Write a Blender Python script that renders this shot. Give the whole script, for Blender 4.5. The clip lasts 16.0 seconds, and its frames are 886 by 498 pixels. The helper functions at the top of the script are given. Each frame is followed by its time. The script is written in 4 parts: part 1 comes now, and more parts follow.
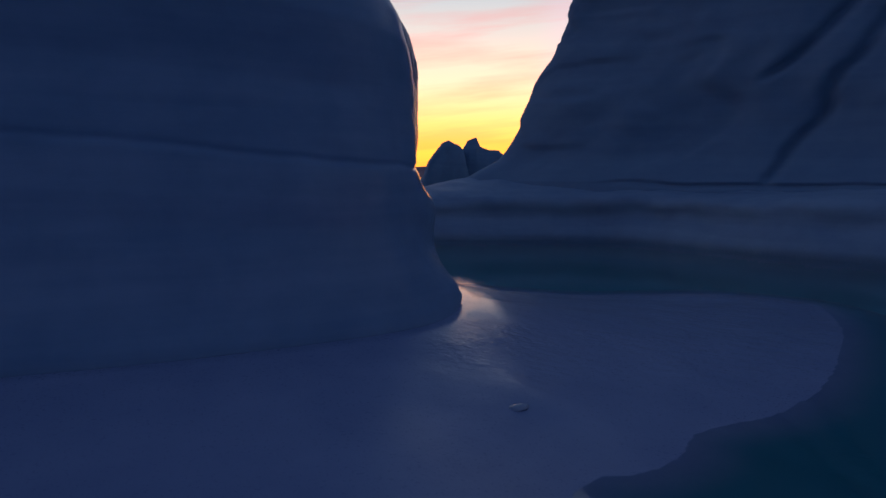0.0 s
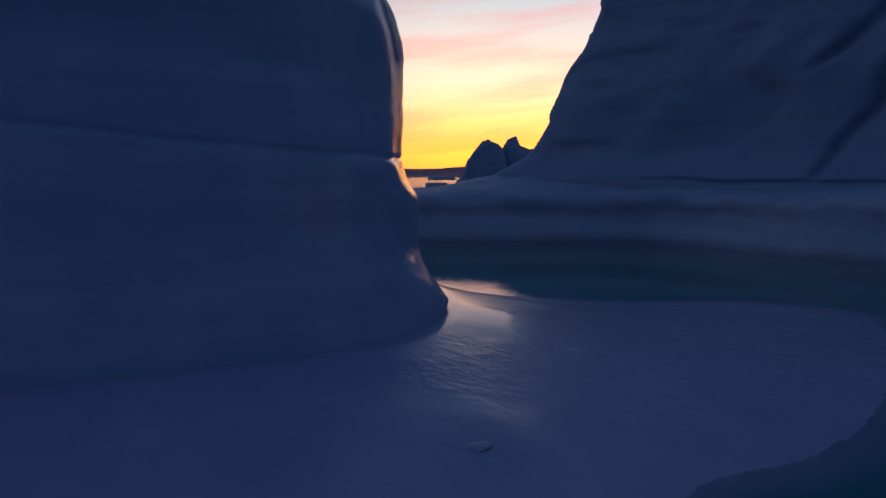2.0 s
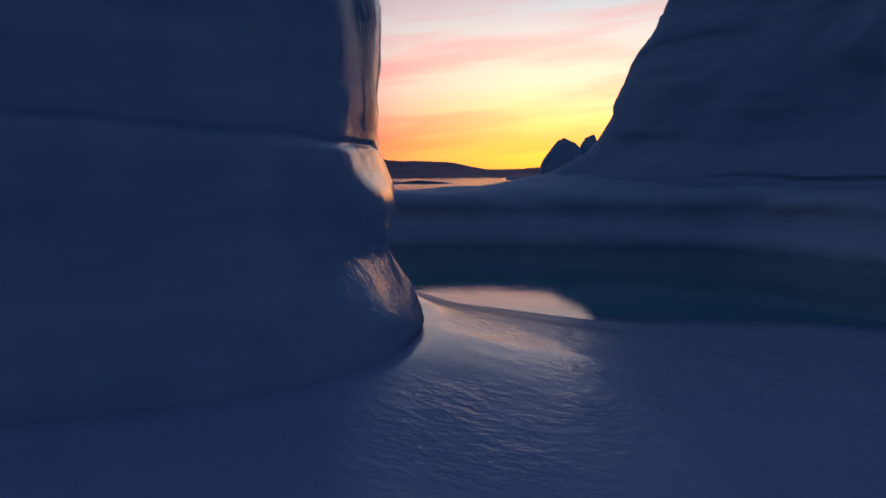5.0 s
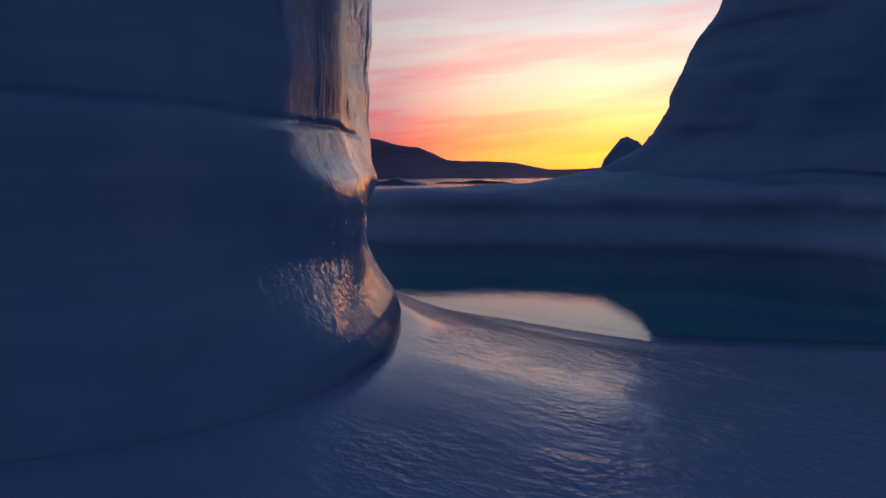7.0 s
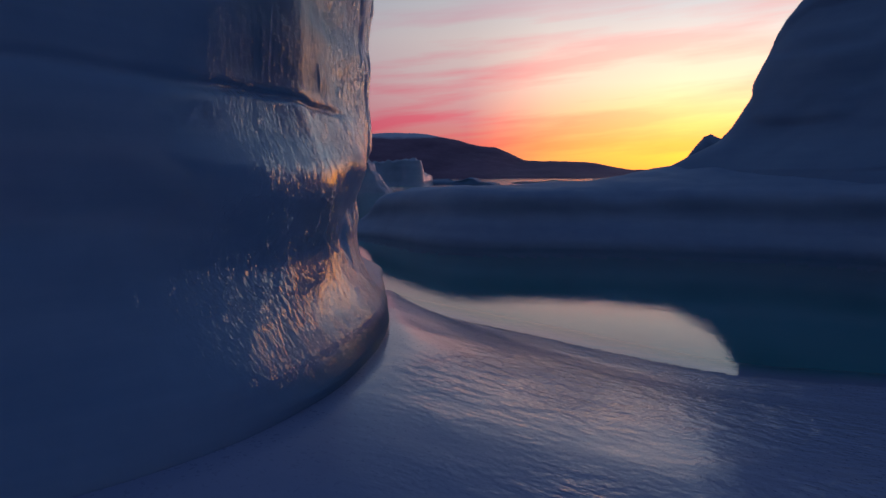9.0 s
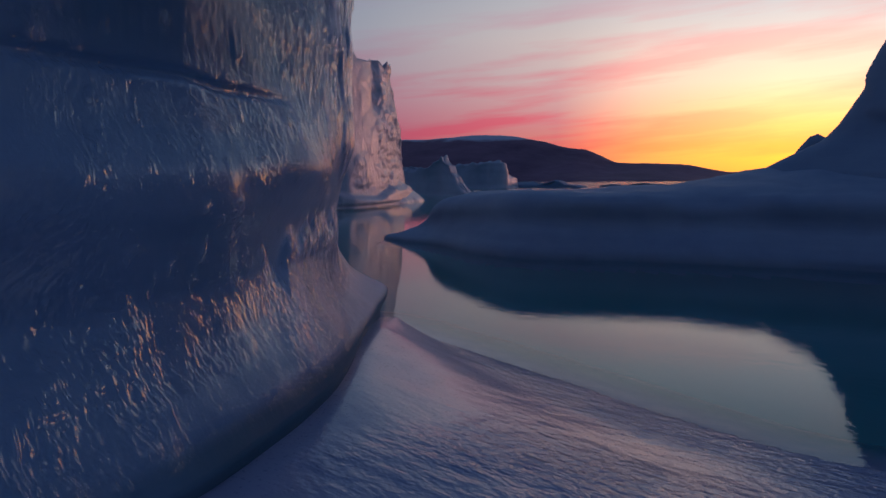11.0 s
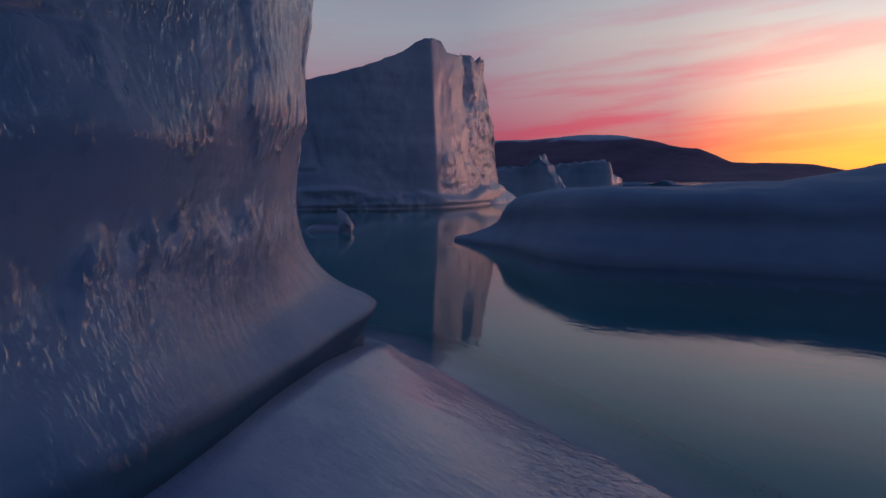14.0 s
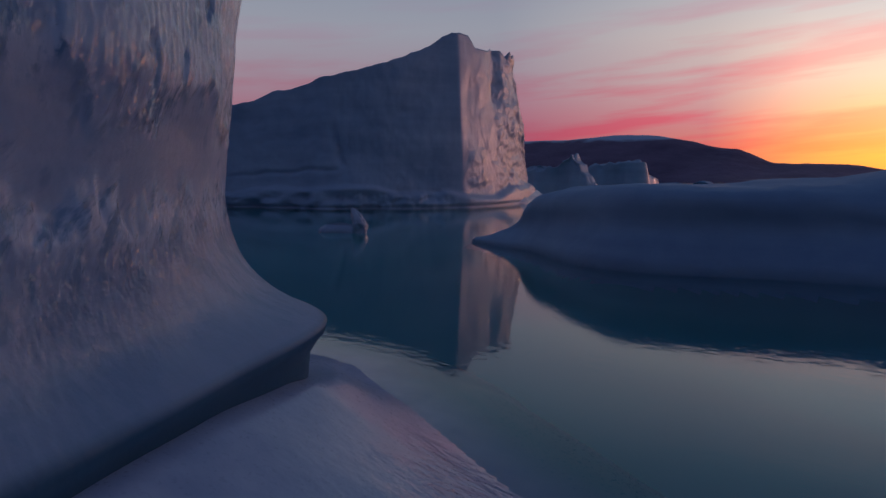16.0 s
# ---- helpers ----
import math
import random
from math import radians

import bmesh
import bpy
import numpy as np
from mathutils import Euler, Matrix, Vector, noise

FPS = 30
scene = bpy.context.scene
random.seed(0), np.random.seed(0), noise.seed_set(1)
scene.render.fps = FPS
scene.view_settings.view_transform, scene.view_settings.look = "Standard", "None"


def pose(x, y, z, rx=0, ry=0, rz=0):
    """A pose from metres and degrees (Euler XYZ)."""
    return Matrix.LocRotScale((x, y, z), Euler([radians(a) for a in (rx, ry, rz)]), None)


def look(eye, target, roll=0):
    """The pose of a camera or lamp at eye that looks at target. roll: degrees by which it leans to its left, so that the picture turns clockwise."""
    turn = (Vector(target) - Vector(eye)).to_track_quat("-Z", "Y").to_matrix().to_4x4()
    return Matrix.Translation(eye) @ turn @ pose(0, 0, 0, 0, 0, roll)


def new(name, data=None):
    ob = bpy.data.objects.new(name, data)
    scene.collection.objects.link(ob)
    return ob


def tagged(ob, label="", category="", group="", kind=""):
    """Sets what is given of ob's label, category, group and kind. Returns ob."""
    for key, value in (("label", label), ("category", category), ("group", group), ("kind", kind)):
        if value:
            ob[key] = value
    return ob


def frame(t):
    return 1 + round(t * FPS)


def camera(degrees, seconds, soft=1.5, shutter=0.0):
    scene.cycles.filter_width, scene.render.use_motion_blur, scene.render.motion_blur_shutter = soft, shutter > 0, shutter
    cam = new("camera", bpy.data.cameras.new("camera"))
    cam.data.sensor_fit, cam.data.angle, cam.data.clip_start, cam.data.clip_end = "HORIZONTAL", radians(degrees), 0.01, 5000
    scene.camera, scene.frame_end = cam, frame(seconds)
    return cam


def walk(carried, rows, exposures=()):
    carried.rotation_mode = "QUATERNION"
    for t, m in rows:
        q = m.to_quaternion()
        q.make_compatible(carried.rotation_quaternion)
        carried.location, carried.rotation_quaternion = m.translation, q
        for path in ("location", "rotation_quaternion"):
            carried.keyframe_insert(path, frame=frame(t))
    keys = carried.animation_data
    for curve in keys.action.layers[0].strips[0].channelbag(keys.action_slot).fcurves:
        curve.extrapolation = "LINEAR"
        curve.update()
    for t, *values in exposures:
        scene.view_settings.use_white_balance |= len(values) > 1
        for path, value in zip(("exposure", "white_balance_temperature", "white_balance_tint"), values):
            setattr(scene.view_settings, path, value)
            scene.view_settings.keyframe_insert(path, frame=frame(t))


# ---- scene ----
cam = camera(64.9, 16.0)
PATH = [
    (0, (1.594, -0.117, 5.86), (1.629, 1.871, 5.646), 0.2),
    (0.5, (2.1, 0.636, 5.823), (2.105, 2.624, 5.607), 0.1),
    (1, (2.537, 1.337, 5.757), (2.513, 3.325, 5.543), 0.0),
    (1.5, (3.032, 2.074, 5.696), (2.977, 4.062, 5.482), -0.0),
    (2, (3.515, 2.752, 5.62), (3.425, 4.738, 5.406), -0.0),
    (2.5, (3.992, 3.456, 5.566), (3.867, 5.441, 5.353), -0.0),
    (3, (4.443, 4.23, 5.494), (4.28, 6.212, 5.28), 0.0),
    (3.5, (4.92, 4.958, 5.444), (4.717, 6.936, 5.23), 0.1),
    (4, (5.286, 5.873, 5.426), (5.044, 7.846, 5.212), -0.0),
    (6.5, (6.96, 10.787, 5.132), (6.515, 12.726, 4.922), -0.1),
    (7, (7.245, 11.689, 5.056), (6.752, 13.616, 4.845), -0.1),
    (7.5, (7.49, 12.616, 4.987), (6.944, 14.529, 4.776), -0.0),
    (8, (7.666, 13.638, 4.911), (7.069, 15.535, 4.701), -0.1),
    (8.5, (7.838, 14.608, 4.847), (7.189, 16.488, 4.637), -0.1),
    (9, (7.969, 15.56, 4.776), (7.267, 17.421, 4.566), 0.0),
    (9.2, (7.975, 15.978, 4.755), (7.251, 17.83, 4.546), 0.1),
    (11.3, (8.268, 20.653, 4.824), (7.307, 22.395, 4.62), -0.0),
    (11.5, (8.243, 20.994, 4.8), (7.263, 22.726, 4.595), 0.0),
    (12, (8.196, 21.895, 4.724), (7.165, 23.597, 4.52), 0.0),
    (12.5, (8.08, 22.852, 4.65), (6.999, 24.523, 4.448), 0.1),
    (13, (8.041, 23.687, 4.594), (6.923, 25.333, 4.392), 0.0),
    (13.5, (7.934, 24.54, 4.552), (6.783, 26.163, 4.35), 0.1),
    (14, (7.806, 25.393, 4.495), (6.623, 26.993, 4.294), 0.0),
    (14.5, (7.596, 26.265, 4.428), (6.387, 27.846, 4.227), 0.0),
    (15, (7.304, 27.153, 4.352), (6.075, 28.718, 4.153), 0.1),
    (15.5, (6.975, 28.039, 4.275), (5.729, 29.59, 4.078), -0.1),
    (16, (6.667, 28.836, 4.248), (5.408, 30.377, 4.049), 0.1),
]
walk(cam, [(t, look(eye, target, roll)) for t, eye, target, roll in PATH],
     exposures=[(0, -0.04), (4, 0.0), (9, -0.03), (12, -0.1), (16, -0.15)])

# ---------------------------------------------------------------- sky and exposure
def node(tree, kind, **values):
    n = tree.nodes.new(kind)
    for key, value in values.items():
        n.inputs[int(key[1:])].default_value = value
    return n


def ramp(tree, stops, fac):
    n = tree.nodes.new("ShaderNodeValToRGB")
    while len(n.color_ramp.elements) < len(stops):
        n.color_ramp.elements.new(0.5)
    for e, (at, col) in zip(n.color_ramp.elements, stops):
        e.position = at
        e.color = (*col, 1) if len(col) == 3 else col
    tree.links.new(fac, n.inputs[0])
    return n.outputs[0]


def math_node(tree, op, a, b=None, clamp=False):
    n = tree.nodes.new("ShaderNodeMath")
    n.operation, n.use_clamp = op, clamp
    for i, v in enumerate((a, b)):
        if v is None:
            continue
        if isinstance(v, (int, float)):
            n.inputs[i].default_value = v
        else:
            tree.links.new(v, n.inputs[i])
    return n.outputs[0]


def mix_col(tree, fac, a, b, blend="MIX"):
    n = tree.nodes.new("ShaderNodeMix")
    n.data_type, n.blend_type = "RGBA", blend
    for sock, v in ((n.inputs[0], fac), (n.inputs[6], a), (n.inputs[7], b)):
        if isinstance(v, (int, float)):
            sock.default_value = v
        elif isinstance(v, tuple):
            sock.default_value = (*v, 1)
        else:
            tree.links.new(v, sock)
    return n.outputs[2]


def build_sky():
    world = bpy.data.worlds.new("dusk_sky")
    scene.world = world
    world.use_nodes = True
    t = world.node_tree
    t.nodes.clear()
    out = t.nodes.new("ShaderNodeOutputWorld")
    bg = t.nodes.new("ShaderNodeBackground")
    t.links.new(bg.outputs[0], out.inputs[0])
    co = t.nodes.new("ShaderNodeTexCoord")
    sep = t.nodes.new("ShaderNodeSeparateXYZ")
    t.links.new(co.outputs["Generated"], sep.inputs[0])
    x, y, z = sep.outputs
    # height above the horizon in degrees over 90, and the turn away from the glow
    el = math_node(t, "DIVIDE", math_node(t, "ARCSINE", math_node(t, "MAXIMUM", z, 0.0)), math.pi / 2)
    right = ramp(t, [(0.045, (0, 0, 0)), (0.09, (1, 1, 1)), (0.16, (1, 1, 1)), (0.31, (0, 0, 0))], math_node(t, "DIVIDE", math_node(t, "ARCTAN2", x, y), math.pi))
    az = math_node(t, "ARCTAN2", math_node(t, "ADD", x, SUN_X), y)
    az = math_node(t, "DIVIDE", math_node(t, "ABSOLUTE", az), math.pi)
    # long thin cloud streaks, tilted a little, thinner towards the horizon
    hz = math_node(t, "MULTIPLY", z, 34.0)
    flat = t.nodes.new("ShaderNodeCombineXYZ")
    t.links.new(math_node(t, "MULTIPLY", x, 3.2), flat.inputs[0])
    t.links.new(math_node(t, "MULTIPLY", y, 3.2), flat.inputs[1])
    t.links.new(math_node(t, "SUBTRACT", hz, math_node(t, "MULTIPLY", x, 3.0)), flat.inputs[2])
    cl = node(t, "ShaderNodeTexNoise", _2=1.0, _3=5.0, _4=0.55)
    t.links.new(flat.outputs[0], cl.inputs[0])
    streak = math_node(t, "MULTIPLY", math_node(t, "SUBTRACT", cl.outputs[0], 0.45), 5.5, True)
    el_d = math_node(t, "MULTIPLY", el, 90.0)
    near = ramp(t, SKY_NEAR, math_node(t, "DIVIDE", el_d, 40.0))
    side = ramp(t, SKY_SIDE, math_node(t, "DIVIDE", el_d, 40.0))
    mid = ramp(t, SKY_MID, math_node(t, "DIVIDE", el_d, 40.0))
    mid_c = ramp(t, SKY_MID_CLOUD, math_node(t, "DIVIDE", el_d, 40.0))
    near_c = ramp(t, SKY_NEAR_CLOUD, math_node(t, "DIVIDE", el_d, 40.0))
    side_c = ramp(t, SKY_SIDE_CLOUD, math_node(t, "DIVIDE", el_d, 40.0))
    back = ramp(t, SKY_BACK, math_node(t, "DIVIDE", el_d, 90.0))
    to_mid = ramp(t, [(0.035, (0, 0, 0)), (0.07, (0.35,) * 3), (0.125, (1, 1, 1))], az)
    to_side = ramp(t, [(0.09, (0, 0, 0)), (0.15, (0.5,) * 3), (0.21, (1, 1, 1))], az)
    to_back = ramp(t, [(0.44, (0, 0, 0)), (0.66, (0.8,) * 3), (0.82, (1, 1, 1))], az)
    clear = mix_col(t, to_side, mix_col(t, to_mid, near, mid), side)
    cloud = mix_col(t, to_side, mix_col(t, to_mid, near_c, mid_c), side_c)
    col = mix_col(t, streak, clear, cloud)
    # the sun has gone down behind the opposite berg: the glow is strongest there
    col = mix_col(t, right, col, ramp(t, SKY_RIGHT, math_node(t, "DIVIDE", el_d, 40.0)))
    col = mix_col(t, to_back, col, back)
    # dusk has already come on the side away from the open sea
    col = mix_col(t, ramp(t, [(0.27, (0, 0, 0)), (0.36, (1, 1, 1)), (0.5, (1, 1, 1)), (0.7, (0, 0, 0))], math_node(t, "DIVIDE", math_node(t, "ARCTAN2", x, y), math.pi)), col, mix_col(t, ramp(t, [(0.1, (0, 0, 0)), (0.6, (1, 1, 1))], el), (0.15, 0.17, 0.25), back))
    col = mix_col(t, ramp(t, [(0.2, (0, 0, 0)), (0.6, (1, 1, 1))], el), col, back)
    t.links.new(col, bg.inputs[0])
    bg.inputs[1].default_value = SKY_STRENGTH


SUN_X = -0.07
SKY_STRENGTH = 1.0
# stops: degrees above the horizon / 40
SKY_NEAR = [(0.0, (2.1, 0.66, 0.07)), (0.045, (2.4, 0.90, 0.10)), (0.10, (2.4, 1.0, 0.27)), (0.18, (1.7, 1.02, 0.66)),
            (0.27, (1.0, 0.84, 0.76)), (0.36, (0.62, 0.69, 0.76)), (0.55, (0.25, 0.36, 0.48)), (1.0, (0.10, 0.18, 0.31))]
SKY_NEAR_CLOUD = [(0.0, (2.1, 0.53, 0.07)), (0.06, (2.3, 0.76, 0.12)), (0.12, (2.2, 0.83, 0.32)), (0.2, (1.6, 0.82, 0.59)),
                  (0.28, (1.04, 0.64, 0.60)), (0.37, (0.66, 0.63, 0.67)), (0.55, (0.34, 0.37, 0.47)), (1.0, (0.10, 0.18, 0.31))]
SKY_MID = [(0.0, (0.92, 0.22, 0.12)), (0.06, (0.90, 0.27, 0.17)), (0.11, (0.84, 0.33, 0.31)), (0.18, (0.80, 0.55, 0.51)),
           (0.27, (0.78, 0.64, 0.59)), (0.36, (0.58, 0.57, 0.60)), (0.55, (0.20, 0.31, 0.43)), (1.0, (0.10, 0.18, 0.31))]
SKY_MID_CLOUD = [(0.0, (1.0, 0.15, 0.10)), (0.06, (1.0, 0.16, 0.14)), (0.11, (0.96, 0.17, 0.20)), (0.18, (0.90, 0.30, 0.32)),
                 (0.27, (0.80, 0.46, 0.47)), (0.36, (0.58, 0.50, 0.55)), (0.55, (0.27, 0.34, 0.46)), (1.0, (0.10, 0.18, 0.31))]
SKY_SIDE = [(0.0, (0.34, 0.07, 0.13)), (0.06, (0.40, 0.09, 0.16)), (0.13, (0.40, 0.17, 0.24)), (0.20, (0.36, 0.27, 0.34)),
            (0.29, (0.34, 0.35, 0.42)), (0.5, (0.21, 0.29, 0.40)), (0.7, (0.13, 0.21, 0.35)), (1.0, (0.07, 0.13, 0.25))]
SKY_SIDE_CLOUD = [(0.0, (0.38, 0.06, 0.12)), (0.06, (0.44, 0.07, 0.14)), (0.13, (0.42, 0.11, 0.18)), (0.20, (0.38, 0.20, 0.27)),
                  (0.29, (0.35, 0.32, 0.40)), (0.5, (0.22, 0.29, 0.40)), (0.7, (0.13, 0.21, 0.35)), (1.0, (0.07, 0.13, 0.25))]
SKY_RIGHT = [(0.0, (1.9, 0.80, 0.84)), (0.10, (1.9, 0.86, 0.96)), (0.2, (1.5, 0.84, 0.96)), (0.34, (0.95, 0.68, 0.82)), (0.55, (0.34, 0.36, 0.50)), (1.0, (0.10, 0.17, 0.30))]
SKY_BACK = [(0.0, (0.031, 0.046, 0.106)), (0.12, (0.038, 0.056, 0.125)), (0.3, (0.038, 0.064, 0.148)), (0.6, (0.038, 0.069, 0.162)), (1.0, (0.040, 0.073, 0.172))]
build_sky()


def build_sun():
    """The last red light, low behind the opposite berg; it still reaches the bergs out in the channel."""
    lamp = bpy.data.lights.new("low_sun", "SUN")
    lamp.energy, lamp.angle, lamp.color = 0.48, math.radians(3), (1.0, 0.46, 0.38)
    ob = new("low_sun", lamp)
    turn, up = math.radians(19), math.radians(2.6)
    way = Vector((-math.sin(turn) * math.cos(up), -math.cos(turn) * math.cos(up), -math.sin(up)))
    ob.rotation_euler = way.to_track_quat("-Z", "Y").to_euler()


build_sun()


# ---------------------------------------------------------------- materials
def material(name):
    m = bpy.data.materials.new(name)
    m.use_nodes = True
    t = m.node_tree
    return m, t, t.nodes["Principled BSDF"]


def tex_coord(t, scale):
    co = t.nodes.new("ShaderNodeTexCoord")
    mp = t.nodes.new("ShaderNodeMapping")
    mp.inputs[3].default_value = scale
    t.links.new(co.outputs["Object"], mp.inputs[0])
    return mp.outputs[0]


def noise_tex(t, scale, size=1.0, detail=4.0, rough=0.55):
    n = node(t, "ShaderNodeTexNoise", _2=size, _3=detail, _4=rough)
    t.links.new(tex_coord(t, scale), n.inputs[0])
    return n.outputs[0]


def bump(t, height, strength, distance, before=None):
    b = t.nodes.new("ShaderNodeBump")
    b.inputs[0].default_value = strength
    b.inputs["Distance"].default_value = distance
    t.links.new(height, b.inputs["Height"])
    if before is not None:
        t.links.new(before, b.inputs["Normal"])
    return b.outputs[0]


def ice_material(name, dark, light, rough, flute=(4.0, 4.0, 1.1), relief=0.03, grain=0.006, size=1.0, coat=0.3, frost_glow=False, ripple=0.0, gloss=0.13, spec=0.5, skin_ior=1.33):
    """Glacier ice: cloudy bands of bluer and whiter ice, melt runnels and fine granular relief."""
    m, t, p = material(name)
    bands = noise_tex(t, (0.05 / size, 0.05 / size, 0.7 / size), 1.0, 6.0, 0.6)
    patches = noise_tex(t, (0.5 / size,) * 3, 1.0, 5.0, 0.6)
    mixv = math_node(t, "ADD", math_node(t, "MULTIPLY", bands, 0.6), math_node(t, "MULTIPLY", patches, 0.4))
    col = ramp(t, [(0.32, dark), (0.68, light)], mixv)
    if frost_glow:
        # battered parts are frosted white, calm ones clear blue; lit bands are painted paler too
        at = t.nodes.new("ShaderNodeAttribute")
        at.attribute_name = "frost_glow"
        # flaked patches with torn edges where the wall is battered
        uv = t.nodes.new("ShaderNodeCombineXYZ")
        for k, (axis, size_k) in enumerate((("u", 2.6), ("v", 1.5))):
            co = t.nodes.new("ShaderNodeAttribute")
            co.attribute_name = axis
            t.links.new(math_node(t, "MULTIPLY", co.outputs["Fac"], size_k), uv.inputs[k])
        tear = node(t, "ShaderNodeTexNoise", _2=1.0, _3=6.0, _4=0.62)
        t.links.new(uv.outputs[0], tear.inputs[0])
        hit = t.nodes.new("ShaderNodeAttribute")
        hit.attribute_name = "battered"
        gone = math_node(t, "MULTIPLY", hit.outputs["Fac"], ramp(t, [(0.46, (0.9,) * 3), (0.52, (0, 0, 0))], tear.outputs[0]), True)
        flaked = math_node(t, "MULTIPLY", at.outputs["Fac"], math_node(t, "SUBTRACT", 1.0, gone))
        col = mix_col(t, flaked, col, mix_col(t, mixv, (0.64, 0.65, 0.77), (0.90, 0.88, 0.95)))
    if frost_glow:
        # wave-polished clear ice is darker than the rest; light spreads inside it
        # lip shade and a dimmer upper nose are painted dark; light spreads inside
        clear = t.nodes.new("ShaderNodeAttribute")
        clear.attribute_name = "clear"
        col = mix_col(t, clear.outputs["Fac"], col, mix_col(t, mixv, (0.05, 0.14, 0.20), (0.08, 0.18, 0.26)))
        p.subsurface_method = "BURLEY"
        p.inputs["Subsurface Weight"].default_value = 0.7
        p.inputs["Subsurface Radius"].default_value = (0.5, 0.8, 1.0)
        p.inputs["Subsurface Scale"].default_value = 0.35
    t.links.new(col, p.inputs["Base Color"])
    fine = noise_tex(t, (14 / size,) * 3, 1.0, 3.0)
    t.links.new(math_node(t, "ADD", math_node(t, "MULTIPLY", fine, 0.25), rough - 0.12), p.inputs["Roughness"])
    p.inputs["IOR"].default_value = 1.31
    p.inputs["Specular IOR Level"].default_value = spec
    p.inputs["Coat Weight"].default_value = coat
    p.inputs["Coat Roughness"].default_value = gloss
    p.inputs["Coat IOR"].default_value = skin_ior
    run = noise_tex(t, tuple(f / size for f in flute), 1.0, 3.0, 0.5)
    n = bump(t, run, 0.9, relief)
    n = bump(t, noise_tex(t, (22 / size,) * 3, 1.0, 3.0), 0.7, grain, n)
    if frost_glow:
        rough_at = t.nodes.new("ShaderNodeAttribute")
        rough_at.attribute_name = "battered"
        # dabs and flakes drawn out down the wall, large and small
        at_u, at_v = t.nodes.new("ShaderNodeAttribute"), t.nodes.new("ShaderNodeAttribute")
        at_u.attribute_name, at_v.attribute_name = "u", "v"
        sway = math_node(t, "MULTIPLY", math_node(t, "SUBTRACT", noise_tex(t, (1.6, 1.6, 1.1), 1.0, 3.0), 0.5), 0.7)

        def dabs(across, down, smoothness):
            co = t.nodes.new("ShaderNodeCombineXYZ")
            t.links.new(math_node(t, "MULTIPLY", math_node(t, "ADD", at_u.outputs["Fac"], sway), across), co.inputs[0])
            t.links.new(math_node(t, "MULTIPLY", math_node(t, "ADD", at_v.outputs["Fac"], sway), down), co.inputs[1])
            v = t.nodes.new("ShaderNodeTexVoronoi")
            v.voronoi_dimensions, v.feature = "2D", "SMOOTH_F1"
            v.inputs["Scale"].default_value = 1.0
            v.inputs["Smoothness"].default_value = smoothness
            t.links.new(co.outputs[0], v.inputs["Vector"])
            return v.outputs["Distance"]

        def facets(across, down):
            """Small flat facets, each tilted its own way."""
            co = t.nodes.new("ShaderNodeCombineXYZ")
            t.links.new(math_node(t, "MULTIPLY", math_node(t, "ADD", at_u.outputs["Fac"], sway), across), co.inputs[0])
            t.links.new(math_node(t, "MULTIPLY", math_node(t, "ADD", at_v.outputs["Fac"], sway), down), co.inputs[1])
            v = t.nodes.new("ShaderNodeTexVoronoi")
            v.voronoi_dimensions, v.feature = "2D", "F1"
            v.inputs["Scale"].default_value = 1.0
            t.links.new(co.outputs[0], v.inputs["Vector"])
            lean, mid, dot = (t.nodes.new("ShaderNodeVectorMath") for _ in range(3))
            lean.operation, mid.operation, dot.operation = "SUBTRACT", "SUBTRACT", "DOT_PRODUCT"
            t.links.new(v.outputs["Color"], lean.inputs[0])
            lean.inputs[1].default_value = (0.5, 1.0, 0.5)
            t.links.new(co.outputs[0], mid.inputs[0])
            t.links.new(v.outputs["Position"], mid.inputs[1])
            t.links.new(lean.outputs[0], dot.inputs[0])
            t.links.new(mid.outputs[0], dot.inputs[1])
            return dot.outputs["Value"]
        h = math_node(t, "ADD", math_node(t, "MULTIPLY", dabs(7.5, 3.2, 0.3), 0.5), math_node(t, "MULTIPLY", facets(8.0, 5.0), 0.9))
        h = math_node(t, "ADD", h, math_node(t, "MULTIPLY", dabs(2.4, 0.9, 0.5), 0.6))
        skin = bump(t, math_node(t, "MULTIPLY", h, rough_at.outputs["Fac"]), 1.0, 0.075, n)
        # the fine grain of the flakes reaches farther than the coarse
        h = math_node(t, "ADD", math_node(t, "MULTIPLY", dabs(16.0, 7.0, 0.3), 0.5), math_node(t, "MULTIPLY", facets(18.0, 11.0), 0.6))
        skin = bump(t, math_node(t, "MULTIPLY", h, math_node(t, "POWER", rough_at.outputs["Fac"], 0.3)), 1.0, 0.07, skin)
        polish = t.nodes.new("ShaderNodeAttribute")
        polish.attribute_name = "wet"
        # frosted ice is dull
        t.links.new(math_node(t, "MULTIPLY", polish.outputs["Fac"], math_node(t, "SUBTRACT", 1.0, math_node(t, "MULTIPLY", flaked, 0.2))), p.inputs["Coat Weight"])
    if ripple:
        # wind-rippled melt, strongest towards the sea
        at = t.nodes.new("ShaderNodeAttribute")
        at.attribute_name = "ripple"
        wave = noise_tex(t, (2.3, 3.7, 3.0), 1.0, 3.0, 0.5)
        cell = noise_tex(t, (6.5, 10.0, 7.0), 1.0, 2.0, 0.5)
        h = math_node(t, "MULTIPLY", math_node(t, "ADD", wave, math_node(t, "MULTIPLY", cell, 0.35)), at.outputs["Fac"])
        n = bump(t, h, 1.0, ripple, n)
        # sky glow along the wall's foot, painted into the shelf as paler colour
        pale = t.nodes.new("ShaderNodeAttribute")
        pale.attribute_name = "pale"
